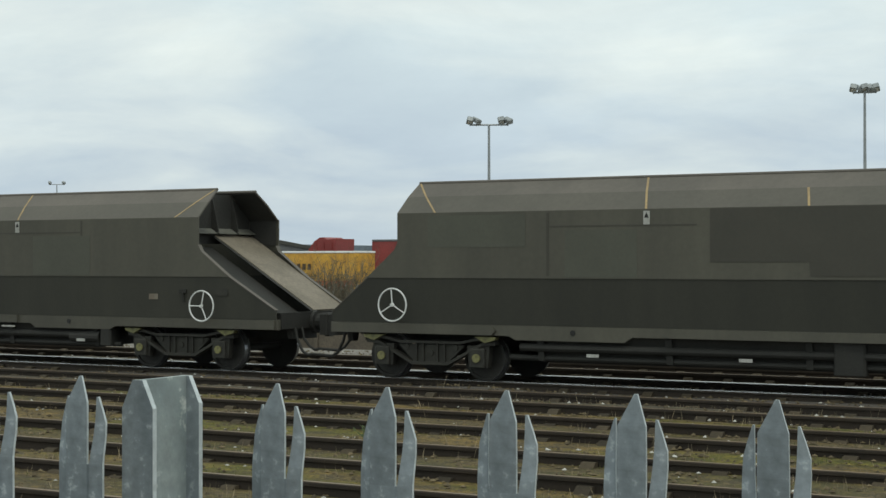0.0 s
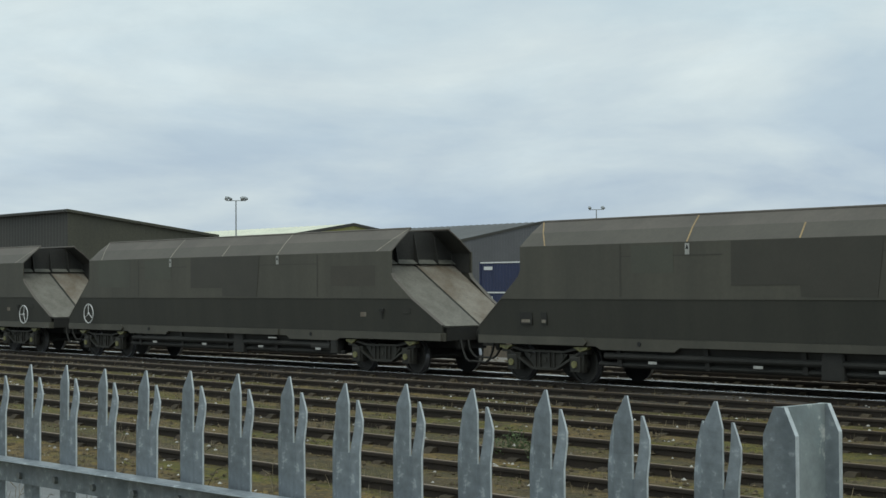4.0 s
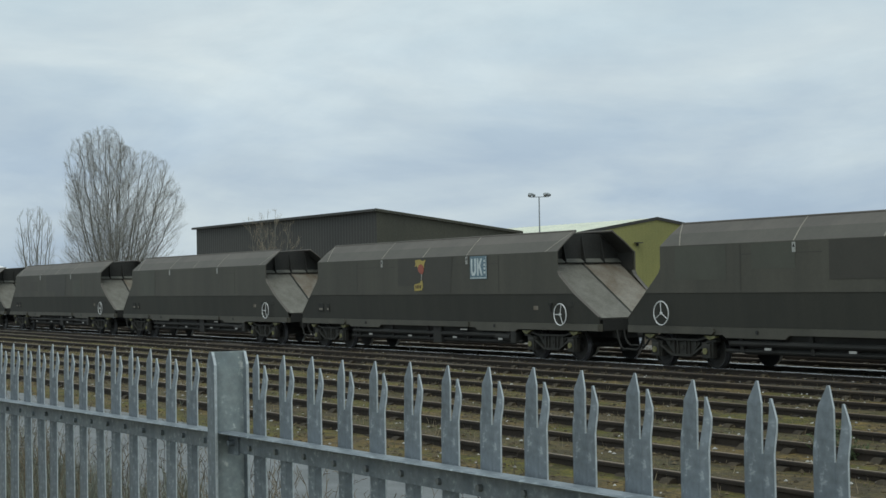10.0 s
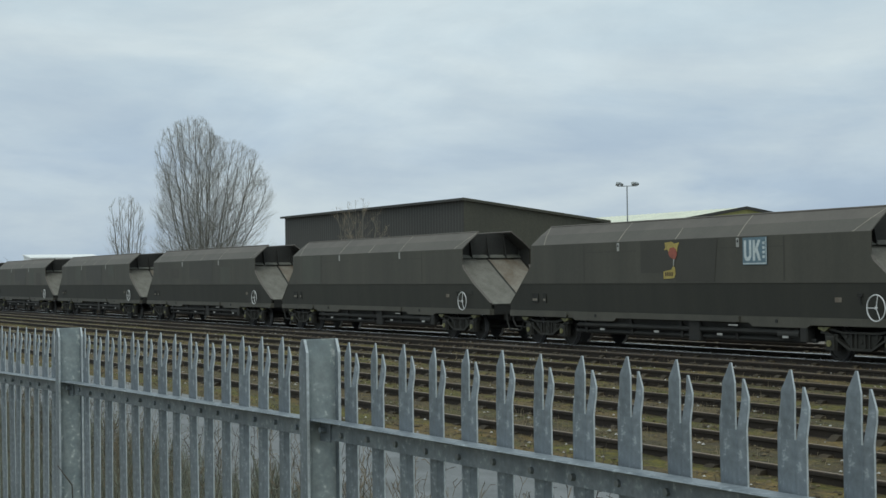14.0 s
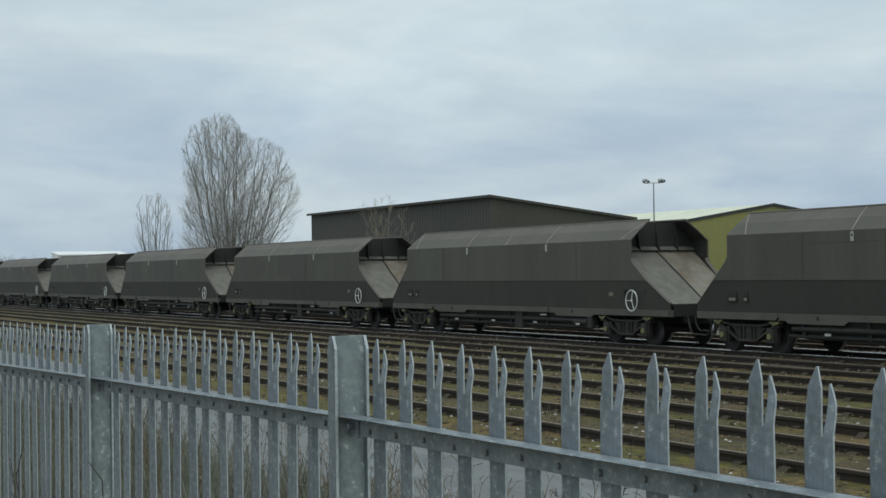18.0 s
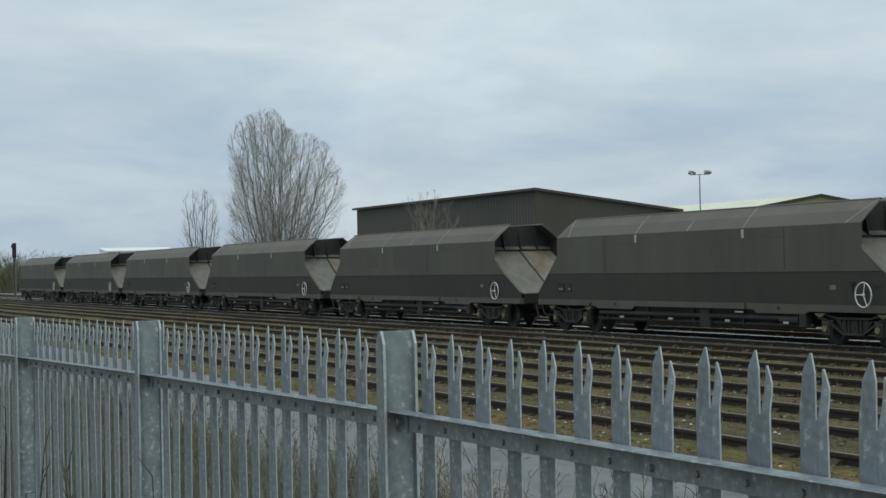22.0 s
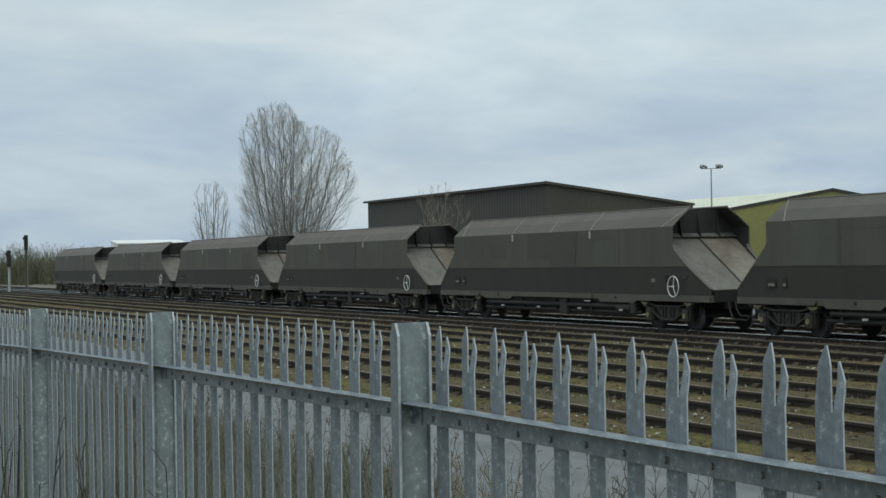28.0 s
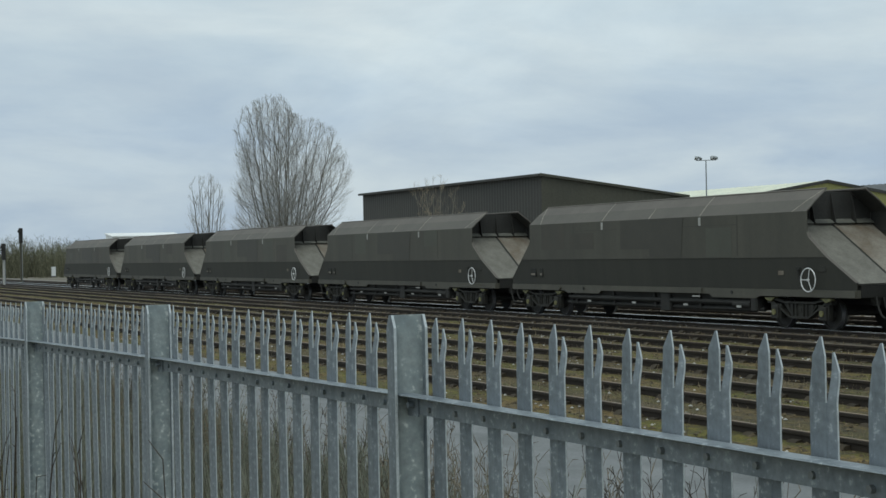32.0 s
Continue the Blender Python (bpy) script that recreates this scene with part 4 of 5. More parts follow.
    if index in (1, 3):
        part("handwheel", lambda: handwheel((95, 210, 330)), WHITE, wg, "white three-spoked brake handwheel", key="hwl", at=pose(-6.72, -1.26, 1.19) if index == 1 else pose(-6.56, -1.26, 1.18))
    else:
        part("handwheel", lambda: handwheel((78, 180, 295)), WHITE, wg, "white three-spoked brake handwheel", key="hw", at=pose(6.90, -1.26, 1.12) if index == 4 else pose(6.82, -1.26, 1.12))
        for x, w in ((-6.55, 0.34), (-6.05, 0.16)):
            b = part("box_plate", lambda: plate(x - w / 2, x + w / 2, 1.12, 1.36, low_y(1.24), 0.02), UNDER, wg, "dark recessed fitting", key="bp%g" % x)
            part("mark", lambda: plate(x - w * 0.35, x + w * 0.35, 1.16, 1.22, low_y(1.24) - 0.021, 0.003), SHEET, b, key="bm%g" % x)
    if index == 4:
        EMBLEMS(wg)
    # bogies
    for bx in (-6.16, 6.17):
        bg_ = part("bogie", lambda: Shape().box(-0.35, 0.35, -0.90, 0.90, 0.38, 0.60), BOGIE, wg, key="bolster", at=pose(bx, 0, 0))
        for s in (-1, 1):
            part("side_frame", side_frame, BOGIE, bg_, "cast bogie side frame", key="sf", at=pose(0, s * 0.96, 0, 0, 0, 0 if s < 0 else 180))
            for ax in (-0.875, 0.875):
                part("axle_box", axle_box, BOGIE, bg_, key="ab", at=pose(ax, s * 0.97, AXLE_Z, 0, 0, 0 if s < 0 else 180))
                part("axle_cap", lambda: Shape().tube((0, -0.135, 0), (0, -0.10, 0), 0.068, n=16), YELLOW_CAP, bg_, "dull yellow axle cap", key="ac", at=pose(ax, s * 0.97, AXLE_Z, 0, 0, 0 if s < 0 else 180))
        for d in (-1, 1):
            part("yellow_bracket", lambda: Shape().prism([(d * 0.84, 0.705), (d * 1.22, 0.705), (d * 1.20, 0.66), (d * 1.02, 0.61)], -1.085, -0.975), YELLOW_CAP, bg_, "dull yellow corner bracket", key="yb%d" % d)
        for ax in (-0.875, 0.875):
            if "wheelset" not in KEPT:
                KEPT["wheelset"] = wheelset_mesh()
            w = part("wheelset", None, None, bg_, "dark wheels with bright treads", key="wheelset", at=pose(ax, 0, AXLE_Z))
            WHEELSETS.append(w)
    WAGONS.append(wg)
    return wg


def flat(outline, y, t=0.003):
    return Shape().prism(outline, y - t, y)


def EMBLEMS(wg):
    """The two faded emblems, drawn as plain shapes."""
    y, x = -1.1825, EMB_X
    e = part("emblem", flat([(x - 0.32, 2.40), (x - 0.20, 2.42), (x - 0.12, 2.33), (x + 0.20, 2.36), (x + 0.22, 2.46), (x + 0.30, 2.58), (x + 0.10, 2.55), (x - 0.02, 2.60), (x - 0.30, 2.58), (x - 0.27, 2.48)], y), LOGO_YELLOW, wg, "faded yellow and red emblem")
    part("emblem_disc", flat([(x - 0.15, 2.33), (x - 0.10, 2.26), (x + 0.00, 2.20), (x + 0.12, 2.18), (x + 0.20, 2.28), (x + 0.18, 2.40), (x + 0.08, 2.47), (x - 0.08, 2.45)], y - 0.004), LOGO_RED, e, "faded red blob")
    part("emblem_tail", flat([(x + 0.05, 2.18), (x + 0.09, 2.18), (x + 0.07, 2.03), (x + 0.04, 2.03)], y - 0.004), NOTICE, e, "thin pale line")
    base = part("emblem_base", flat([(x - 0.36, 1.72), (x + 0.06, 1.74), (x + 0.13, 1.84), (x + 0.10, 2.00), (x + 0.03, 2.02), (x - 0.04, 1.94), (x - 0.22, 1.92), (x - 0.36, 1.90)], y), LOGO_YELLOW, e, "faded yellow base")
    for k in range(4):
        part("lettering", plate(x - 0.29 + 0.085 * k, x - 0.235 + 0.085 * k, 1.79, 1.88, y - 0.004, 0.002), BROWNINK, base)
    u = UK_X
    p = part("logo_panel", plate(u - 0.42, u + 0.42, 2.02, 2.62, y, 0.003), LOGO_BLUE, wg, "pale blue square emblem with white letters")
    yl = y - 0.0045
    part("letter", flat([(u - 0.37, 2.56), (u - 0.37, 2.20), (u - 0.31, 2.11), (u - 0.18, 2.11), (u - 0.11, 2.20), (u - 0.11, 2.56), (u - 0.19, 2.56), (u - 0.19, 2.23), (u - 0.22, 2.19), (u - 0.27, 2.19), (u - 0.29, 2.23), (u - 0.29, 2.56)], yl), LOGO_PALE, p, "pale letter u")
    part("letter", flat([(u - 0.06, 2.56), (u - 0.06, 2.11), (u + 0.02, 2.11), (u + 0.02, 2.27), (u + 0.05, 2.30), (u + 0.13, 2.11), (u + 0.22, 2.11), (u + 0.11, 2.37), (u + 0.21, 2.56), (u + 0.12, 2.56), (u + 0.02, 2.38), (u + 0.02, 2.56)], yl), LOGO_PALE, p, "pale letter k")
    for k in range(4):
        part("lettering", plate(u + 0.27, u + 0.35, 2.16 + 0.1 * k, 2.22 + 0.1 * k, yl, 0.002), LOGO_PALE, p)
    part("border", plate(u - 0.40, u + 0.40, 2.035, 2.06, yl, 0.002), LOGO_PALE, p)
    part("border", plate(u + 0.385, u + 0.405, 2.062, 2.60, yl, 0.002), LOGO_PALE, p)


EMB_X, UK_X = -0.07, 3.03
for number in range(1, 11):
    hopper_wagon(number)


# ---------------------------------------------------------------- buildings beyond the yard
def ribbed_wall(p, q, z0, tops, pitch=0.6, depth=0.03):
    """A clad wall from p to q; tops: (share of the length, height) pairs along its upper edge. Its ribs stand out by depth."""
    sh = Shape()
    a, b = Vector((*p, 0)), Vector((*q, 0))
    n = max(2, int((b - a).length / pitch))
    side = (b - a).normalized().cross(Vector((0, 0, 1)))
    def top(u):
        for (u0, h0), (u1, h1) in zip(tops, tops[1:]):
            if u0 <= u <= u1 + 1e-9:
                return h0 + (h1 - h0) * (u - u0) / (u1 - u0)
        return tops[-1][1]
    front, back = [], []
    for i in range(n * 2 + 1):
        u = i / (n * 2)
        c = a.lerp(b, u)
        d = depth if i % 2 else 0.0
        front.append((c + side * d, top(u)))
    rings = []
    for c, h in front:
        back_c = c - side * 0.25
        rings.append([(c.x, c.y, z0), (c.x, c.y, h), (back_c.x, back_c.y, h), (back_c.x, back_c.y, z0)])
    return sh.loft(rings)


def make_dark_shed():
    b = thing("warehouse", pose(0, 0, YARD_Z), "long dark clad warehouse with a low sloping roof", "building")
    z = lambda h: h - YARD_Z
    x0, x1, y0, y1 = -178.0, -132.7, 70.0, 86.0
    h0, fall = 8.97, 0.131
    part("wall", ribbed_wall((x0, y0), (x1, y0), 0, [(0, z(h0)), (1, z(h0))]), CLAD_DARK, b, "dark brown clad long wall")
    part("gable", ribbed_wall((x1, y0), (x1, y1), 0, [(0, z(h0)), (1, z(h0 - fall * (y1 - y0)))]), CLAD_OLIVE, b, "olive clad end wall")
    part("gable", ribbed_wall((x0, y1), (x0, y0), 0, [(0, z(h0 - fall * (y1 - y0))), (1, z(h0))], 4.0), CLAD_DARK, b)
    roof = Shape().sheet([(x0 - 0.3, y0 - 0.3, z(h0) + 0.15), (x1 + 0.3, y0 - 0.3, z(h0) + 0.15), (x1 + 0.3, y1, z(h0 - fall * (y1 - y0)) + 0.15), (x0 - 0.3, y1, z(h0 - fall * (y1 - y0)) + 0.15)], 0.2)
    part("roof", roof, ROOF_GREY, b, "pale grey sheet roof")
    part("gutter", Shape().box(x0 - 0.3, x1 + 0.3, y0 - 0.5, y0 - 0.31, z(h0) - 0.12, z(h0) + 0.1), CLAD_DARK, b)
    part("verge_trim", Shape().sheet([(x1 + 0.34, y0 - 0.3, z(h0) - 0.06), (x1 + 0.34, y1, z(h0 - fall * (y1 - y0)) - 0.06), (x1 + 0.34, y1, z(h0 - fall * (y1 - y0)) + 0.17), (x1 + 0.34, y0 - 0.3, z(h0) + 0.17)], 0.05), CLAD_OLIVE, b)


def make_gabled(name, words, xg, xback, ya, half, half_far, apex, pitch, wall_mat, roof_mat):
    """A shed whose gable stands in the plane x = xg, with its ridge along x at y = ya; its two roof slopes may differ in length."""
    b = thing(name, pose(0, 0, YARD_Z), words, "building")
    z = lambda h: h - YARD_Z
    eave, eave_far = apex - half * pitch, apex - half_far * pitch
    part("gable", ribbed_wall((xg, ya - half), (xg, ya + half_far), 0, [(0, z(eave)), (half / (half + half_far), z(apex)), (1, z(eave_far))]), wall_mat, b)
    part("wall", ribbed_wall((xback, ya - half), (xg, ya - half), 0, [(0, z(eave)), (1, z(eave))]), wall_mat, b)
    part("wall", ribbed_wall((xg, ya + half_far), (xback, ya + half_far), 0, [(0, z(eave_far)), (1, z(eave_far))], 4.0), wall_mat, b)
    for s, wide, low in ((-1, half, eave), (1, half_far, eave_far)):
        n = max(3, int((xg - xback) / 1.5))
        rings = []
        for i in range(2 * n + 1):
            px = xback + (xg - xback) * i / (2 * n)
            d = 0.12 if i % 2 else 0.0
            yo, yi = ya + s * (wide + 0.4), ya
            rings.append([(px, yo, z(low) + d - 0.05), (px, yi, z(apex) + d + 0.1), (px, yi, z(apex) - 0.15), (px, yo, z(low) - 0.2)])
        part("roof_slope", Shape().loft(rings), roof_mat, b, "ribbed sheet roof slope")
        part("verge_trim", Shape().sheet([(xg + 0.15, ya + s * (wide + 0.4), z(low) - 0.25), (xg + 0.15, ya, z(apex) - 0.15), (xg + 0.15, ya, z(apex) + 0.3), (xg + 0.15, ya + s * (wide + 0.4), z(low) + 0.2)], 0.06), CLAD_DARK, b)
    return b


def make_white_shed():
    b = thing("warehouse", pose(0, 0, YARD_Z), "low white distant warehouse with a sloping white roof", "building")
    x0, x1, y0, y1 = -255.0, -250.0, 56.4, 67.2
    lo, hi = 5.5 - YARD_Z, 5.95 - YARD_Z
    part("wall", ribbed_wall((x1, y0), (x1, y1), 0, [(0, lo), (1, lo)]), CLAD_WHITE, b)
    part("wall", ribbed_wall((x0, y0), (x1, y0), 0, [(0, hi), (1, lo)]), CLAD_WHITE, b)
    part("wall", ribbed_wall((x1, y1), (x0, y1), 0, [(0, lo), (1, hi)]), CLAD_WHITE, b)
    part("roof", Shape().sheet([(x1 + 0.4, y0 - 0.2, lo), (x1 + 0.4, y1 + 0.2, lo), (x0, y1 + 0.2, hi + 0.1), (x0, y0 - 0.2, hi + 0.1)], 0.15), CLAD_WHITE, b, "white sheet roof")


make_dark_shed()
yellow_shed = make_gabled("warehouse", "yellow-green clad warehouse with a pale ribbed roof", -190.0, -260.0, 147.0, 24.0, 15.2, 11.1, 0.155, CLAD_YELLOW, ROOF_PALE)
for wy, wz in ((150.2, 8.0), (142.7, 8.3)):
    part("floodlight", Shape().box(-189.9, -189.0, wy, wy + 1.0, wz + 0.4, wz + 0.55).box(-189.9, -189.6, wy + 0.4, wy + 0.6, wz, wz + 0.42), CLAD_DARK, yellow_shed, "small wall floodlight")
make_gabled("warehouse", "grey clad warehouse with a low pitched roof", -189.0, -250.0, 185.4, 22.4, 34.0, 12.2, 0.18, CLAD_GREY, ROOF_DARK)
make_white_shed()
make_gabled("warehouse", "long low grey distant roof", -120.0, -142.0, 160.0, 14.0, 14.0, 4.9, 0.10, CLAD_GREY, ROOF_PALE)


# ---------------------------------------------------------------- trailers and boxes in the yard
def trailer(xc, yc, length, top, mat, words, turn=0.0, ink=None, cap=WHITE):
    t = thing("trailer", pose(xc, yc, YARD_Z, 0, 0, turn), words, "trailer", "parked trailers")
    h = top - YARD_Z
    l = length / 2
    body = Shape().bevbox(-l, l, -1.25, 1.25, 1.15, h - 0.12, 0.05)
    part("curtain", body, mat, t)
    part("roof_rail", Shape().bevbox(-l - 0.02, l + 0.02, -1.28, 1.28, h - 0.13, h, 0.04), cap, t, "pale roof rail")
    for x in [-l + 0.04 + (length - 0.08) * i / 8 for i in range(9)]:
        part("strap", Shape().box(x - 0.03, x + 0.03, -1.272, -1.252, 1.15, h - 0.14), mat, t)
    part("chassis", Shape().box(-l, l, -0.5, 0.5, 0.85, 1.14), UNDER, t)
    for x in (l - 1.6, l - 2.9, l - 4.2):
        for y in (-1.05, 1.05):
            part("wheel", Shape().tube((x, y - 0.15, 0.5), (x, y + 0.15, 0.5), 0.5, n=18), UNDER, t)
    for y in (-0.8, 0.8):
        part("landing_leg", Shape().box(-l + 2.6, -l + 2.75, y - 0.07, y + 0.07, 0, 0.9), UNDER, t)
    return t


def word_bars(t, x0, x1, z0, z1, n, mat, y=-1.276):
    """Lettering as plain bars."""
    w = (x1 - x0) / n
    for i in range(n):
        tall = (z1 - z0) * (1.0 if i in (0, 3) else 0.72)
        part("lettering", Shape().box(x0 + i * w, x0 + i * w + w * 0.62, y - 0.012, y, z0, z0 + tall), mat, t)


def red_logo(t, x, z, s):
    """Two white bands that rise and fall in waves, in plain shape."""
    for k, off in enumerate((0.0, 0.24 * s)):
        line = [(-1.55, -0.5), (-0.9, -0.5), (-0.45, 0.45), (-0.1, 0.45), (0.25, -0.5), (0.5, -0.5), (0.9, 0.45), (1.9, 0.45), (2.15, 0.2), (2.15, -0.25), (1.9, -0.5), (0.95, -0.5)]
        f = 1.0 - 0.36 * k
        pts = []
        for px, pz in line:
            pts.append((x + s * (px * (1 if k == 0 else 0.93)), -1.285, z + s * pz * f))
        sh = Shape()
        for a, b in zip(pts, pts[1:]):
            sh.tube(a, b, 0.055 * s, n=6)
        part("emblem_band", sh, WHITE, t, "white curved emblem band")


red = trailer(-51.0, 93.0, 15.5, 3.42, RED, "red curtain-sided trailer with white emblem", 0, cap=CLAD_GREY)
word_bars(red, -4.75, -2.6, 3.22, 3.42, 7, NOTICE)
word_bars(red, -6.6, -2.6, 2.75, 2.95, 13, NOTICE)
red_logo(red, -0.95, 2.88, 1.35)
y1 = trailer(-63.7, 88.0, 13.6, 2.62, AMBER, "amber curtain-sided trailer with orange band", 0)
word_bars(y1, -0.2, 3.6, 2.6, 3.15, 9, BROWNINK)
y2 = trailer(-80.0, 88.5, 13.6, 2.38, AMBER, "amber curtain-sided trailer with orange band", 0)
word_bars(y2, -1.6, 3.2, 2.4, 2.95, 9, BROWNINK)
for t_, w_ in ((y1, 6.75), (y2, 6.75)):
    part("orange_band", Shape().box(-w_, w_, -1.275, -1.26, 1.2, 1.9), ORANGE, t_, "orange lower band")


def container(x, y, z, l, mat, words):
    c = thing("shipping_container", pose(x, y, z), words, "container", "yard containers")
    n = int(l / 0.4)
    sh = Shape()
    rings = []
    for i in range(2 * n + 1):
        px = -l / 2 + l * i / (2 * n)
        d = 0.05 if i % 2 else 0.0
        rings.append([(px, -1.2 - d, 0.05), (px, -1.2 - d, 2.5), (px, 1.2 + d, 2.5), (px, 1.2 + d, 0.05)])
    sh.loft(rings)
    part("shell", sh, mat, c)
    part("top_rail", Shape().box(-l / 2 - 0.05, l / 2 + 0.05, -1.3, -1.18, 2.48, 2.6), WHITE if mat is BLUE else mat, c)
    part("bottom_rail", Shape().box(-l / 2 - 0.05, l / 2 + 0.05, -1.3, -1.18, 0.0, 0.12), mat, c)
    for s in (-1, 1):
        part("corner_post", Shape().box(s * l / 2 - 0.08, s * l / 2 + 0.08, -1.3, -1.15, 0.0, 2.6), mat, c)
    part("label_plate", Shape().box(-l / 2 + 0.5, -l / 2 + 1.6, -1.29, -1.27, 1.9, 2.2), WHITE, c, "white label plate with marks")
    return c


for x, y, z, l, mat, words in ((-93.0, 97.0, YARD_Z, 12.2, BLUE, "dark blue shipping container, lower in a stack"), (-93.0, 97.0, YARD_Z + 2.62, 12.2, BLUE, "dark blue shipping container, upper in a stack"),
                               (-80.2, 97.0, YARD_Z, 12.2, BLUE, "dark blue shipping container, lower in a stack"), (-80.2, 97.0, YARD_Z + 2.62, 12.2, BLUE, "dark blue shipping container, upper in a stack"),
                               (-102.4, 97.0, YARD_Z, 6.06, BLUE, "dark blue shipping container, lower in a stack"), (-102.4, 97.0, YARD_Z + 2.62, 6.06, BLUE, "dark blue shipping container, upper in a stack")):
    container(x, y, z, l, mat, words)


def skip(x, y):
    t = thing("tipper_body", pose(x, y, YARD_Z), "red steel tipper body with sloping front", "trailer")
    part("shell", Shape().prism([(-1.35, 2.2), (1.15, 2.2), (1.25, 4.85), (0.45, 4.80), (0.05, 4.97), (-0.25, 4.95), (-0.75, 4.66), (-1.30, 4.0)], -1.25, 1.25), RED, t)
    for px in (-0.55, 0.15, 0.85):
        part("rib", Shape().box(px - 0.05, px + 0.05, -1.33, -1.26, 2.2, 4.62), RED, t)
    part("chassis", Shape().box(-1.5, 1.3, -0.9, 0.9, 1.0, 2.19), UNDER, t)
    for px in (-0.95, 0.75):
        part("wheel", Shape().tube((px, -1.2, 0.5), (px, -0.9, 0.5), 0.5, n=16), UNDER, t)
        part("wheel", Shape().tube((px, 0.9, 0.5), (px, 1.2, 0.5), 0.5, n=16), UNDER, t)


skip(-69.0, 102.0)


def van(x, y):
    t = thing("lorry", pose(x, y, YARD_Z), "white lorry cab parked in the yard", "lorry")
    part("cab", Shape().prism([(-1.2, 0.6), (1.3, 0.6), (1.3, 3.45), (0.0, 3.45), (-0.6, 3.35), (-0.98, 3.1), (-1.2, 2.7)], -1.2, 1.2), CLAD_WHITE, t)
    part("wind_deflector", Shape().prism([(-0.45, 3.452), (1.3, 3.452), (1.8, 4.45), (1.45, 4.40), (0.6, 3.9), (0.0, 3.56)], -1.1, 1.1), CLAD_WHITE, t)
    part("windscreen", Shape().sheet([(-1.225, -1.0, 1.9), (-1.225, 1.0, 1.9), (-1.21, 1.0, 2.65), (-1.21, -1.0, 2.65)][::-1], 0.03), BLACK, t)
    part("side_window", Shape().box(-1.0, 0.1, -1.22, -1.205, 2.0, 2.75), BLACK, t)
    for px in (-0.4, 2.6):
        for py in (-1.0, 1.0):
            part("wheel", Shape().tube((px, py - 0.15, 0.5), (px, py + 0.15, 0.5), 0.5, n=16), UNDER, t)
    part("chassis", Shape().box(-0.9, 4.5, -0.5, 0.5, 0.6, 0.95), UNDER, t)


van(-110.2, 95.5)


def low_wall():
    w = thing("panel_wall", pose(-30, 35.0, -0.45), "low brown concrete panel wall behind the tracks", "wall", kind="structure")
    for i in range(60):
        x = -70 + 2.0 * i
        part("panel", lambda: Shape().bevbox(0.06, 1.94, -0.03, 0.03, 0, 1.05, 0.012), PANEL, w, key="panel", at=pose(x, 0, 0))
        part("post", lambda: Shape().bevbox(-0.06, 0.06, -0.07, 0.05, 0, 1.15, 0.012), PANEL, w, key="panelpost", at=pose(x, 0, 0))


low_wall()


def yard_fence():
    f = thing("yard_fence", pose(-40, 66.0, -1.15), "weathered grey palisade fence along the yard", "fence", kind="structure")
    for i in range(130):
        x = -21 + 0.32 * i
        part("pale", lambda: Shape().prism([(-0.09, 0), (0.09, 0), (0.09, 1.85), (0.0, 2.0), (-0.09, 1.85)], -0.02, 0.02), GALV_POST, f, key="ypale", at=pose(x, 0, 0))
    for z in (0.4, 1.5):
        part("rail", Shape().box(-21.2, 20.8, 0.03, 0.08, z, z + 0.07), GALV_POST, f)
    for i in range(16):
        part("post", Shape().box(-0.06, 0.06, 0.08, 0.18, -0.2, 1.95), GALV_POST, f, key="ypost", at=pose(-21 + 2.75 * i, 0, 0))


yard_fence()


# ---------------------------------------------------------------- lamp masts and signals
def lamp_mast(az, dist, top, heads=4, turn=0.0, words="tall grey floodlight mast in the yard"):
    x, y = direct(az, dist)
    m = thing("floodlight_mast", pose(x, y, YARD_Z, 0, 0, turn), words, "lamp mast", "yard lamps")
    h = top - YARD_Z
    wide = 0.66 if heads == 6 else 1.15
    part("mast", Shape().tube((0, 0, 0), (0, 0, h - 0.3), 0.13, 0.07, 10), MAST, m)
    part("base_flange", Shape().tube((0, 0, 0), (0, 0, 0.12), 0.25, n=10), MAST, m)
    part("crossbar", Shape().tube((-wide, 0, h - 0.3), (wide, 0, h - 0.3), 0.05, n=8), MAST, m)
    spots = {4: (-1.15, -0.75, 0.75, 1.15), 2: (-1.0, 1.0), 6: (-0.62, -0.35, 0.0, 0.35, 0.62, 0.2)}[heads]
    for i, px in enumerate(spots):
        part("lamp_head", Shape().bevbox(-0.2, 0.2, -0.30, 0.30, -0.12, 0.16, 0.05), MAST, m, "grey floodlight housing", key="lhead", at=pose(px, 0, h - 0.05, 22 if i % 2 else -22, 14 if px < 0 else -14, 40 * (i % 2)))
        part("lens", Shape().box(-0.15, 0.15, -0.22, 0.22, -0.02, 0.0), WHITE, m, "pale glass front", key="llens", at=pose(px, 0, h - 0.18, 22 if i % 2 else -22, 14 if px < 0 else -14, 40 * (i % 2)))
        part("bracket", Shape().box(-0.03, 0.03, -0.03, 0.03, -0.25, 0.05), MAST, m, key="lbrk", at=pose(px, 0, h - 0.12))


lamp_mast(28.47, 98, 1.95 + 98 * math.tan(radians(4.86)) + 0.25, 4, 28)
lamp_mast(43.64, 240, 1.95 + 240 * math.tan(radians(2.69)) + 0.2, 2, 30)
lamp_mast(56.40, 200, 1.95 + 200 * math.tan(radians(3.02)) + 0.4, 4, 56)
lamp_mast(15.44, 95, 1.95 + 95 * math.tan(radians(5.95)), 6, 15)
lamp_mast(31.48, 350, 1.95 + 350 * math.tan(radians(1.65)), 2, 30)


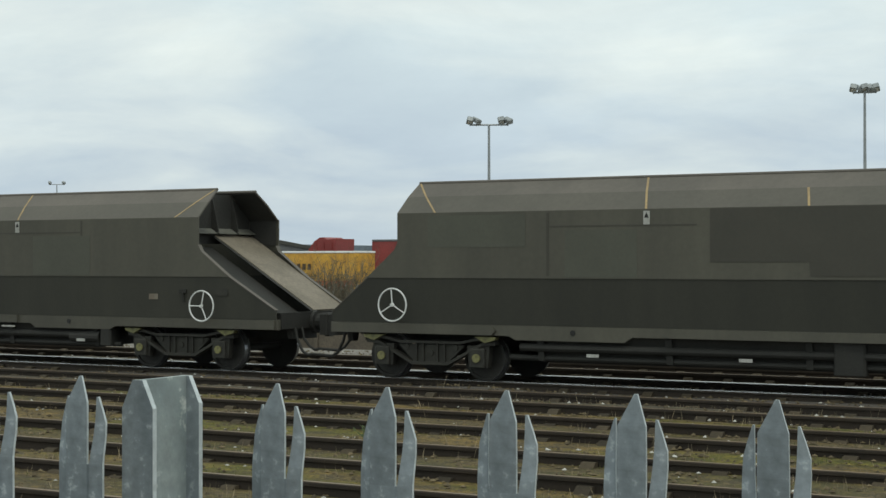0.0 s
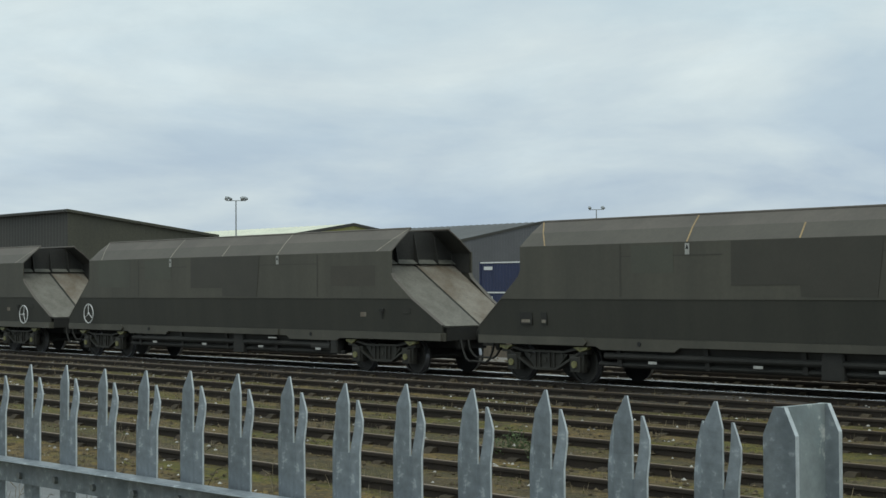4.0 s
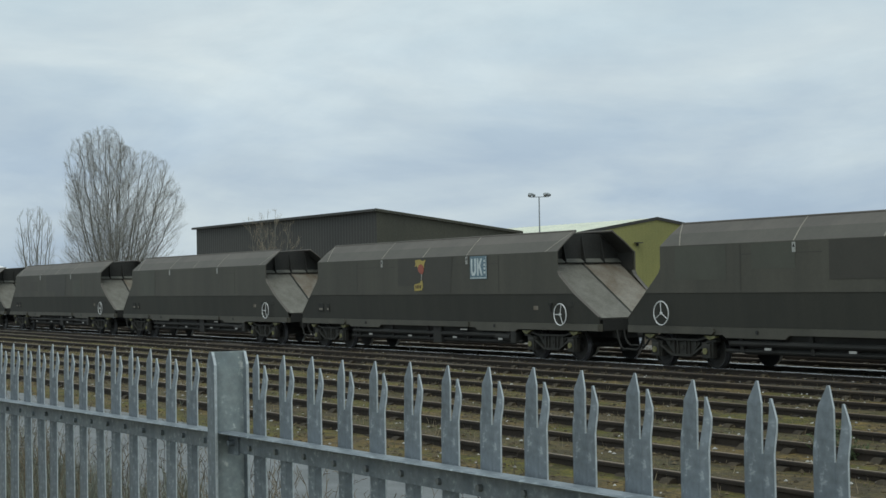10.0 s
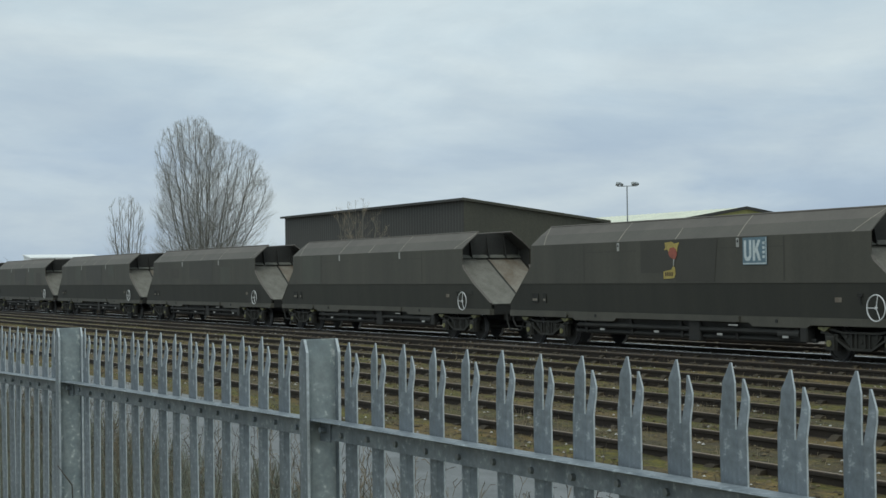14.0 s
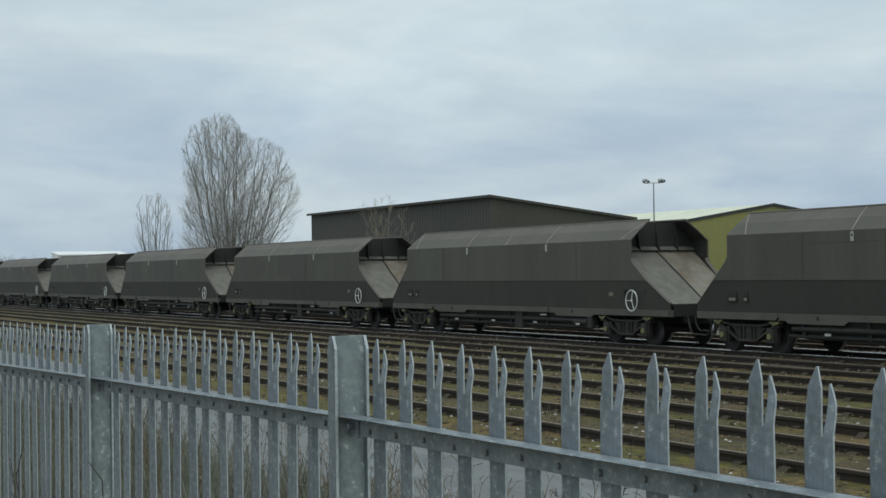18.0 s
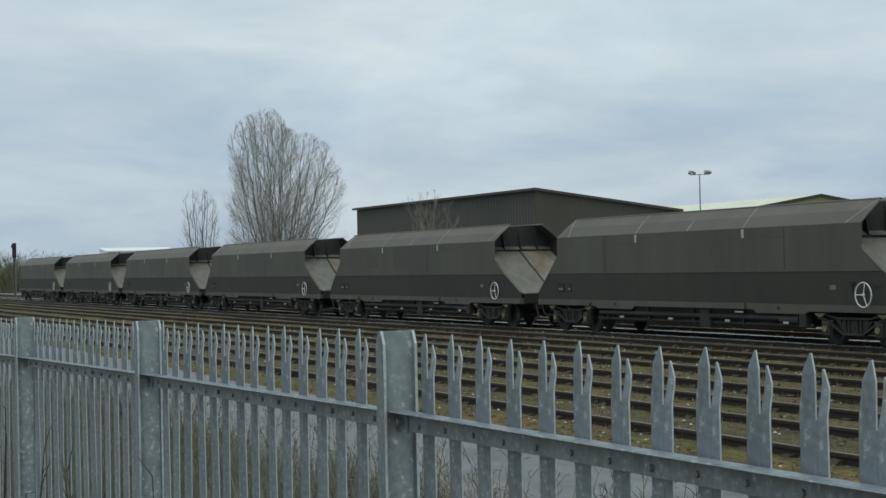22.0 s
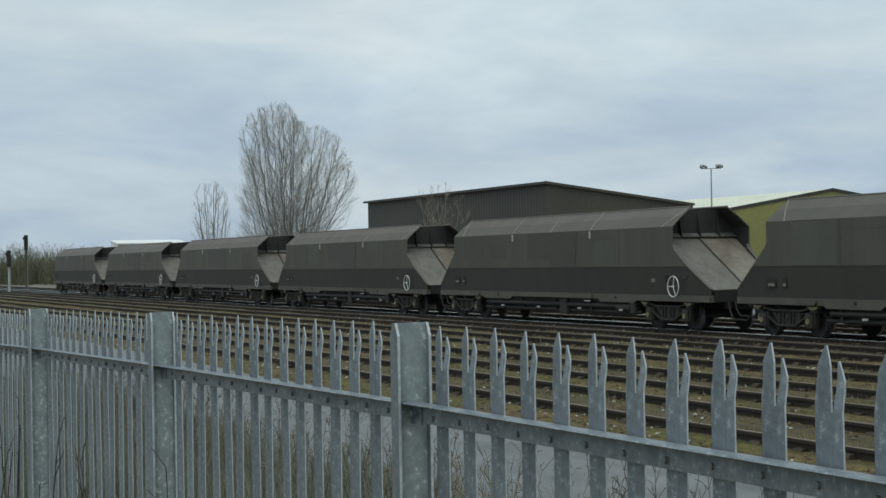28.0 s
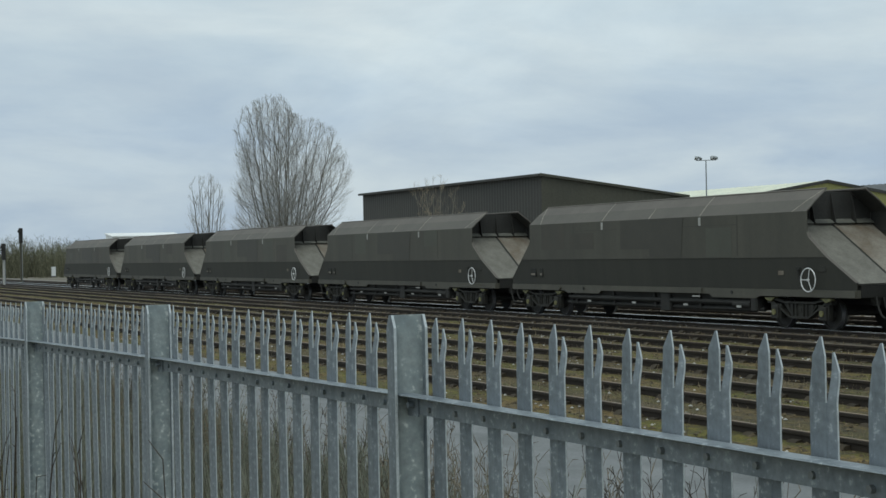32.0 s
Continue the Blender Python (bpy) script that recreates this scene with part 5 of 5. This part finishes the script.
def signal(az, dist, top, words, paint):
    x, y = direct(az, dist)
    s = thing("signal_post", pose(x, y, GROUND_Z), words, "signal", "line signals")
    h = top - GROUND_Z
    part("post", Shape().tube((0, 0, 0), (0, 0, h - 0.6), 0.09, n=10), paint, s, "tubular post")
    part("signal_head", Shape().bevbox(-0.28, 0.28, -0.15, 0.15, h - 1.35, h, 0.05), UNDER, s, "black signal head")
    part("hood", Shape().tube((0.0, -0.15, h - 0.3), (0.35, -0.15, h - 0.3), 0.14, 0.16, n=10), UNDER, s)
    part("ladder", Shape().box(-0.32, -0.28, 0.1, 0.14, 0.1, h - 1.3).box(-0.02, 0.02, 0.1, 0.14, 0.1, h - 1.3), MAST, s)


signal(80.4, 150, 1.95 + 150 * math.tan(radians(1.12)), "colour light signal on a tall dark post by the line", CLAD_OLIVE)
signal(80.98, 138, 1.95 + 138 * math.tan(radians(0.60)), "colour light signal with a pale post", NOTICE)


def cabinet(az, dist):
    x, y = direct(az, dist)
    c = thing("lineside_cabinet", pose(x, y, GROUND_Z), "white lineside equipment cabinet", "cabinet", "lineside cabinets")
    part("body", Shape().bevbox(-0.28, 0.28, -0.22, 0.22, 0.1, 1.2, 0.03), WHITE, c)
    part("plinth", Shape().box(-0.31, 0.31, -0.25, 0.25, -0.02, 0.11), CLAD_GREY, c)
    part("door_seam", Shape().box(-0.01, 0.01, -0.226, -0.22, 0.16, 1.1), UNDER, c)


cabinet(79.32, 200)


# ---------------------------------------------------------------- trees, scrub, weeds
# half width of a crown in shares of its widest, by the share of its height: the two sides of each tree
CROWN_WEST = ((-0.1, 0.3), (0.10, 0.7), (0.25, 1.0), (0.57, 0.97), (0.69, 0.91), (0.855, 0.84), (0.93, 0.74), (0.965, 0.55), (1.0, 0.25))
CROWN_EAST = ((-0.1, 0.3), (0.10, 0.7), (0.25, 1.0), (0.62, 0.99), (0.70, 0.86), (0.835, 0.68), (0.875, 0.50), (0.90, 0.20), (0.975, 0.09), (1.0, 0.02))
CROWN_SLIM = ((-0.1, 0.4), (0.2, 0.8), (0.5, 1.0), (0.75, 0.95), (0.9, 0.75), (0.97, 0.45), (1.0, 0.15))


def tree(az, dist, top, left, right, seed, words, leaders, branches, twigs, sides, base_z=-0.6, twig_mat=None, thick=1.0, fork=0.06):
    """A bare tree: leaders fan out from the foot and turn upright; branches, twigs and twig ends fill the crown to its outline."""
    r = random.Random(seed)
    x, y = direct(az, dist)
    t = thing("bare_tree", pose(x, y, base_z, 0, 0, az), words, "tree", "bare trees")
    h = top - base_z
    trunk, limbs, crown = Shape(), Shape(), Shape()

    def wide(u, table):
        for (u0, f0), (u1, f1) in zip(table, table[1:]):
            if u0 <= u < u1:
                return f0 + (f1 - f0) * (u - u0) / (u1 - u0)
        return 0.02

    def room(p):
        """How far out p lies: 1 at the outline, made uneven."""
        u = p.z / h
        w = wide(u, sides[0] if p.x < 0 else sides[1]) * (left if p.x < 0 else right)
        d = (left + right) * 0.5 * max(wide(u, sides[0]), wide(u, sides[1]))
        uneven = 1.0 + 0.20 * noise.noise((p.x * 0.9, p.y * 0.9, p.z * 0.9 + seed))
        return ((p.x / w) ** 2 + (p.y / d) ** 2) / uneven if u < 1.0 else 9.0

    def bend(p, q, way, n):
        """n + 1 points from p to q, leaving p along way."""
        m = p + way
        return [p * (1 - k / n) ** 2 + m * (2 * k / n * (1 - k / n)) + q * (k / n) ** 2 for k in range(n + 1)]

    def draw(shape, pts, r0, r1, n, edge):
        kept = [pts[0]]
        for k in range(1, len(pts)):
            if room(pts[k]) > edge:
                break
            a, b = (k - 1) / (len(pts) - 1), k / (len(pts) - 1)
            shape.tube(pts[k - 1], pts[k], r0 + (r1 - r0) * a, r0 + (r1 - r0) * b, n, False)
            kept.append(pts[k])
        return kept

    def pick(pts, u):
        k = min(int(u * (len(pts) - 1)), len(pts) - 2)
        return pts[k].lerp(pts[k + 1], u * (len(pts) - 1) - k), (pts[k + 1] - pts[k]).normalized()

    def shoot(p, d, length, spread, lift, n):
        """A side shoot that leaves d by spread and bends upwards."""
        a = r.uniform(0, 6.283)
        o = d.orthogonal().normalized()
        o = (o * math.cos(a) + d.cross(o) * math.sin(a))
        out = Vector((p.x, p.y, 0))
        out = out.normalized() * 0.35 if out.length > 0.01 else out
        way = (d * math.cos(spread) + (o + out).normalized() * math.sin(spread)).normalized()
        tip = (way + Vector((r.uniform(-0.12, 0.12), r.uniform(-0.12, 0.12), lift))).normalized()
        return bend(p, p + (way * 0.5 + tip * 0.5) * length, way * length * 0.5, n)

    trunk.tube((0, 0, 0), (0, 0, h * fork * 1.2), h * 0.021 * thick, h * 0.015 * thick, 10)
    for i in range(leaders):
        a, rho = 2.4 * i + r.uniform(-0.3, 0.3), math.sqrt((i + 0.5) / leaders) * 0.95
        goal = Vector((math.cos(a) * rho, math.sin(a) * rho * (left + right) * 0.5, 0.0))
        goal.x *= left if goal.x < 0 else right
        u = 0.985
        while u > 0.42:
            goal.z = h * u
            if room(goal) < 0.96:
                break
            u -= 0.01
        foot = Vector((goal.x * 0.05, goal.y * 0.05, h * r.uniform(0.3, 1.2) * fork))
        way = Vector((goal.x * (0.5 + 0.14 * rho), goal.y * (0.5 + 0.14 * rho), (goal.z - foot.z) * 0.45))
        line = bend(foot, goal, way, 12)
        line = [p + Vector((r.uniform(-1, 1), r.uniform(-1, 1), 0)) * 0.006 * h * (0 < k < 12) for k, p in enumerate(line)]
        main = draw(trunk, line, h * r.uniform(0.0034, 0.0056) * thick, h * 0.0007 * thick, 6, 1.05)
        if len(main) < 4:
            continue
        for b in range(branches):
            u = 0.07 + 0.91 * (b + r.random()) / branches
            p, d = pick(main, u)
            limb = draw(limbs, shoot(p, d, h * (0.07 + 0.26 * (1 - u) * r.uniform(0.5, 1.15)), radians(r.uniform(20, 36) + 26 * (1 - u)), 0.35 + 0.25 * u, 5), h * 0.0014 * thick * (1.2 - 0.7 * u), h * 0.0005 * thick, 3, 1.03)
            if len(limb) < 2:
                continue
            for c in range(twigs):
                p2, d2 = pick(limb, 0.12 + 0.86 * (c + r.random()) / twigs)
                tw = draw(crown, shoot(p2, d2, h * r.uniform(0.04, 0.09), radians(r.uniform(18, 40)), 0.45, 3), h * 0.00036 * thick, h * 0.00022 * thick, 3, 1.10)
                if len(tw) < 2 or r.random() < (room(tw[-1]) - 0.55) * 0.8:
                    continue
                for e in range(3):
                    p3, d3 = pick(tw, r.uniform(0.15, 0.95))
                    draw(crown, shoot(p3, d3, h * r.uniform(0.02, 0.048), radians(r.uniform(20, 45)), 0.35, 2), h * 0.00027 * thick, h * 0.0002 * thick, 3, 1.2)
    part("trunk", trunk, BARK, t)
    tagged(part("limb", limbs, BARK, t), kind="stuff")
    tagged(part("crown", crown, twig_mat or TWIG, t, "haze of fine bare twigs"), kind="stuff")
    return t


tree(71.42, 92, 1.95 + 92 * math.tan(radians(5.72)), 2.95, 4.2, 12, "large bare many-stemmed tree behind the train", 24, 26, 9, (CROWN_WEST, CROWN_EAST), fork=0.10)
tree(74.05, 112, 1.95 + 112 * math.tan(radians(3.0)), 1.5, 1.4, 13, "slim bare young tree with upright stems", 9, 14, 6, (CROWN_SLIM, CROWN_SLIM), thick=1.5)
tree(66.0, 118, 1.95 + 118 * math.tan(radians(2.80)), 2.4, 2.4, 14, "small brownish bare tree before the warehouse", 9, 12, 6, (CROWN_SLIM, CROWN_SLIM), twig_mat=TWIG_BROWN, thick=1.1)


def scrub(name, words, spots, height, seed, mat, count, size, category="bush", base=None):
    """A thicket of thin rigid stems and twigs over the given spots (x, y, radius)."""
    r = random.Random(seed)
    for x, y, rad in spots:
        z0 = ground_height(y) if base is None else base
        own = height * r.uniform(0.72, 1.08)
        b = thing(name, pose(x, y, z0), words, category, "scrub")
        sh = Shape()
        for i in range(count):
            a, d = r.uniform(0, 6.283), rad * math.sqrt(r.random())
            px, py = d * math.cos(a), d * math.sin(a)
            hh = own * (0.35 + 0.65 * math.sqrt(r.random())) * (1.05 - 0.4 * (d / rad) ** 2)
            p = Vector((px, py, -0.05))
            q = p + Vector((r.uniform(-0.45, 0.45) * hh, r.uniform(-0.45, 0.45) * hh, hh))
            sh.tube(p, q, size, size * 0.4, 3, False)
            for j in range(9):
                u = r.uniform(0.15, 1.0)
                c = p.lerp(q, u)
                e = c + Vector((r.uniform(-0.3, 0.3), r.uniform(-0.3, 0.3), r.uniform(0.0, 0.3))) * hh * 0.45
                sh.tube(c, e, size * 0.5, size * 0.25, 3, False)
        tagged(part("brush", sh, mat, b), kind="stuff")


def far_thicket():
    spots = []
    r = random.Random(5)
    for i in range(24):
        az = 78.4 + 0.30 * i
        d = r.uniform(205, 225)
        x, y = direct(az, d)
        spots.append((x, y, r.uniform(2.2, 3.2)))
    scrub("thicket", "brown leafless thicket beyond the tracks", spots, 5.3, 21, THICKET, 150, 0.032, base=GROUND_Z - 0.1)
    sp2 = [(*direct(az, d), r_) for az, d, r_ in ((33.6, 74, 1.7), (34.9, 75, 1.7), (36.3, 76, 1.6), (41.9, 78, 1.5))]
    scrub("bush", "leafless brown bush before the yard", sp2, 3.4, 22, BUSH, 260, 0.017)


far_thicket()


def blades(name, words, mat, spots, seed, h0, h1, width, bend=0.3, category="grass"):
    """Grass and stalks, one mesh of thin three-cornered blades."""
    r = random.Random(seed)
    sh = Shape()
    for x, y in spots:
        hh = h0 + (h1 - h0) * r.random() ** 1.5 * max(0.3, min(1.0, 0.65 + 0.7 * noise.noise((x * 1.3, y * 1.3, seed))))
        a = r.uniform(0, 6.283)
        w = width * r.uniform(0.6, 1.3)
        dx, dy = math.cos(a) * w, math.sin(a) * w
        bx, by = r.uniform(-bend, bend) * hh, r.uniform(-bend, bend) * hh
        z = ground_z(x, y) - 0.03
        sh.v += [(x - dx, y - dy, z), (x + dx, y + dy, z), (x + bx * 0.5 + dx * 0.6, y + by * 0.5 + dy * 0.6, z + hh * 0.6), (x + bx, y + by, z + hh)]
        o = len(sh.v) - 4
        sh.f += [(o, o + 1, o + 2), (o, o + 2, o + 3)]
    me = bpy.data.meshes.new(name)
    me.from_pydata(sh.v, [], sh.f)
    me.materials.append(mat)
    return tagged(new(name, me), words, category, kind="stuff")


def patch_spots(n, seed, y_range, x_range, clump, share):
    r = random.Random(seed)
    out = []
    while len(out) < n:
        x = x_range[1] - (x_range[1] - x_range[0]) * r.random() ** 1.6
        y = r.uniform(*y_range)
        if noise.noise((x * clump, y * clump * 1.6, seed)) > share:
            out.append((x, y))
    return out


blades("grass", "short dull moss and grass between the sidings", GRASS, patch_spots(60000, 3, (8.6, 20.5), (-90, 3), 0.55, 0.05), 3, 0.02, 0.08, 0.006)
blades("dead_grass", "straw-coloured dead grass between the sidings", STRAW, patch_spots(30000, 4, (8.6, 22.0), (-90, 3), 0.5, 0.0), 4, 0.03, 0.22, 0.003)
def dead_stems(x, y, tall, lean, count, seed):
    """A few thin dark stems with short side twigs, leaning along the fence."""
    r = random.Random(seed)
    b = thing("bramble", pose(x, y, GROUND_Z), "thin dark dead stems in front of the fence", "bush", "dead stems")
    for k in range(count):
        sh = Shape()
        p, d = Vector((r.uniform(-0.15, 0.15), r.uniform(-0.04, 0.04), 0.0)), Vector((lean + r.uniform(-0.25, 0.25), r.uniform(-0.04, 0.02), 1.0)).normalized()
        seg = tall * r.uniform(0.85, 1.18) / 8
        for i in range(8):
            d = (d + Vector((r.uniform(-0.10, 0.10) + lean * 0.05, r.uniform(-0.02, 0.02), 0.0))).normalized()
            q = p + d * seg
            sh.tube(p, q, 0.0055 - 0.0004 * i, 0.0051 - 0.0004 * i, 5, False)
            if i > 1 and r.random() < 0.75:
                side = Vector((r.choice((-1, 1)) * r.uniform(0.5, 1.0), r.uniform(-0.15, 0.05), r.uniform(0.1, 0.7))).normalized()
                sh.tube(q, q + side * r.uniform(0.05, 0.25), 0.0028, 0.0014, 4, False)
            p = q
        part("stem", sh, STEM, b)


for k, (x, y, tall, lean, count) in enumerate(((-9.6, 1.36, 1.12, 0.05, 4), (-9.05, 1.38, 1.22, 0.12, 4), (-8.2, 1.40, 1.16, 0.2, 3), (-6.95, 1.46, 1.20, -0.15, 2), (-7.5, 1.42, 1.1, 0.25, 2), (-5.9, 1.48, 1.18, 0.1, 2))):
    dead_stems(x, y, tall, lean, count, 70 + k)
def dead_weeds():
    """Tall dead weeds with crooked side shoots, behind the fence."""
    r = random.Random(42)
    for k in range(120):
        x, y = -5.0 - 15.0 * r.random() ** 1.3, r.uniform(3.0, 4.8)
        tall = r.uniform(0.70, 1.18)
        w = thing("dead_weed", pose(x, y, GROUND_Z), "tall brown dead weed with crooked shoots behind the fence", "weed", "dead weeds behind the fence")
        sh = Shape()
        for i in range(r.randint(3, 6)):
            p = Vector((r.uniform(-0.07, 0.07), r.uniform(-0.07, 0.07), -0.03))
            d = Vector((r.uniform(-0.3, 0.3), r.uniform(-0.3, 0.3), 1.0)).normalized()
            seg = tall * r.uniform(0.7, 1.1) / 7
            for n in range(7):
                d = (d + Vector((r.uniform(-0.22, 0.22), r.uniform(-0.22, 0.22), 0.05))).normalized()
                q = p + d * seg
                sh.tube(p, q, 0.0034 - 0.0003 * n, 0.0031 - 0.0003 * n, 4, False)
                for m in range(2 if n > 1 else 0):
                    f = (d + Vector((r.uniform(-1, 1), r.uniform(-1, 1), r.uniform(-0.2, 0.5)))).normalized()
                    e = q + f * r.uniform(0.03, 0.11)
                    sh.tube(q, e, 0.0020, 0.0014, 3, False)
                    if r.random() < 0.6:
                        sh.tube(e, e + (f + Vector((r.uniform(-1, 1), r.uniform(-1, 1), r.uniform(-0.9, 0.3)))).normalized() * 0.035, 0.0026, 0.0012, 3, False)
                p = q
        tagged(part("stem", sh, (WEED_BROWN, WEED_BROWN, STEM, STALK)[k % 4], w), kind="stuff")


dead_weeds()
blades("dead_grass", "grey-green rough grass behind the fence", STALK, patch_spots(80000, 6, (2.2, 5.0), (-26, -3.6), 0.9, -0.6), 6, 0.05, 0.72, 0.0006, 0.22)
blades("weed_grass", "dull green grass among the dead stalks", GRASS, patch_spots(16000, 9, (1.9, 5.0), (-40, -2.8), 0.8, -0.1), 9, 0.03, 0.30, 0.0010, 0.5)
blades("dead_stalks", "brown dead weeds in front of the fence", BUSH, patch_spots(500, 8, (0.8, 1.6), (-13, -5.4), 0.8, 0.0), 8, 0.3, 0.85, 0.0009, 0.45)


def stones(name, words, mat, n, seed, y_range, x_range, s0, s1):
    r = random.Random(seed)
    sh = Shape()
    base = [(1, 0, 0), (0, 1, 0), (-1, 0, 0), (0, -1, 0), (0, 0, 1), (0, 0, -0.5)]
    faces = [(0, 1, 4), (1, 2, 4), (2, 3, 4), (3, 0, 4), (1, 0, 5), (2, 1, 5), (3, 2, 5), (0, 3, 5)]
    for i in range(n):
        x = x_range[1] - (x_range[1] - x_range[0]) * r.random() ** 1.7
        y = r.uniform(*y_range)
        s = r.uniform(s0, s1)
        a = r.uniform(0, 6.283)
        z = ground_z(x, y) + s * 0.15
        o = len(sh.v)
        for px, py, pz in base:
            px, py, pz = px * s * r.uniform(0.6, 1.2), py * s * r.uniform(0.6, 1.2), pz * s * r.uniform(0.4, 0.8)
            sh.v.append((x + px * math.cos(a) - py * math.sin(a), y + px * math.sin(a) + py * math.cos(a), z + pz))
        sh.f += [tuple(k + o for k in f) for f in faces]
    me = bpy.data.meshes.new(name)
    me.from_pydata(sh.v, [], sh.f)
    me.materials.append(mat)
    return tagged(new(name, me), words, "stones", kind="stuff")


stones("ballast", "brown and grey ballast stones on the track bed", STONE, 60000, 31, (8.8, 30.0), (-100, 6), 0.014, 0.042)
stones("pale_stones", "scattered pale stones and litter on the track bed", CHALK, 5200, 32, (9.0, 29.5), (-70, 5), 0.012, 0.038)


WEEDS = ((-13.7, 13.0, 0.42, "bushy green weed between the siding rails"), (-13.2, 12.9, 0.30, "small green weed between the siding rails"), (-9.7, 15.4, 0.25, "small green weed between the siding rails"))


def weed(x, y, s, seed, words):
    """A low bushy plant: thin stems, each with many small leaves."""
    r = random.Random(seed)
    w = thing("weed", pose(x, y, GROUND_Z), words, "weed", "track weeds")
    stems, leaves = Shape(), Shape()
    for i in range(26):
        a, e = r.uniform(0, 6.283), r.uniform(0.5, 1.4)
        d = Vector((math.cos(a) * math.cos(e), math.sin(a) * math.cos(e), math.sin(e)))
        p = Vector((r.uniform(-0.2, 0.2) * s, r.uniform(-0.2, 0.2) * s, 0.0))
        q = p + d * s * r.uniform(0.5, 1.0)
        stems.tube(p, q, 0.004, 0.002, 3, False)
        for j in range(16):
            c = p.lerp(q, r.uniform(0.15, 1.0))
            f = Vector((r.uniform(-1, 1), r.uniform(-1, 1), r.uniform(-0.2, 0.9))).normalized()
            l = s * r.uniform(0.06, 0.13)
            sd = f.orthogonal().normalized() * l * 0.2
            leaves.add([c, c + f * l * 0.55 - sd, c + f * l, c + f * l * 0.55 + sd], [(0, 1, 2, 3)])
    part("stem", stems, WEED, w)
    tagged(part("leaves", leaves, WEED, w), kind="stuff")


for k, (x, y, s, words) in enumerate(WEEDS):
    weed(x, y, s, 50 + k, words)


# ---------------------------------------------------------------- far hills
def hills():
    sh = Shape()
    n = 90
    lo, hi, bk = [], [], []
    for i in range(n + 1):
        az = -60 + 190 * i / n
        x, y = direct(az, 2600)
        h = (30 + 8 * noise.noise((az * 0.05, 3, 0)) + 4 * noise.noise((az * 0.3, 1, 0))) * max(0.0, min(1.0, (62 - az) / 20.0)) + 1.0
        lo.append((x, y, -30))
        hi.append((x, y, h))
        bk.append((x * 1.3, y * 1.3, -30))
    sh.loft([[a, b, c] for a, b, c in zip(lo, hi, bk)])
    solid("backdrop", sh, DISTANCE, "low hazy blue-grey hills on the horizon", "hills", kind="structure")


hills()


# ---------------------------------------------------------------- what moves
def train_at(t):
    for (t0, s0), (t1, s1) in zip(TRAIN, TRAIN[1:]):
        if t <= t1:
            return s0 + (s1 - s0) * (t - t0) / (t1 - t0)
    return TRAIN[-1][1]


def motions():
    for i, wg in enumerate(WAGONS):
        first = (4 - (i + 1)) * WAGON_LEN
        walk(wg, [(t, pose(s + first, WAGON_Y, ZS)) for t, s in TRAIN])
    turns = []
    t = 0.0
    while t <= 32.001:
        turns.append((t, math.degrees((train_at(t) - TRAIN[0][1]) / WHEEL_R)))
        t += 0.25
    for w in WHEELSETS:
        here = w.matrix_basis.translation.copy()
        walk(w, [(t, Matrix.Translation(here) @ pose(0, 0, 0, 0, a, 0)) for t, a in turns])


motions()
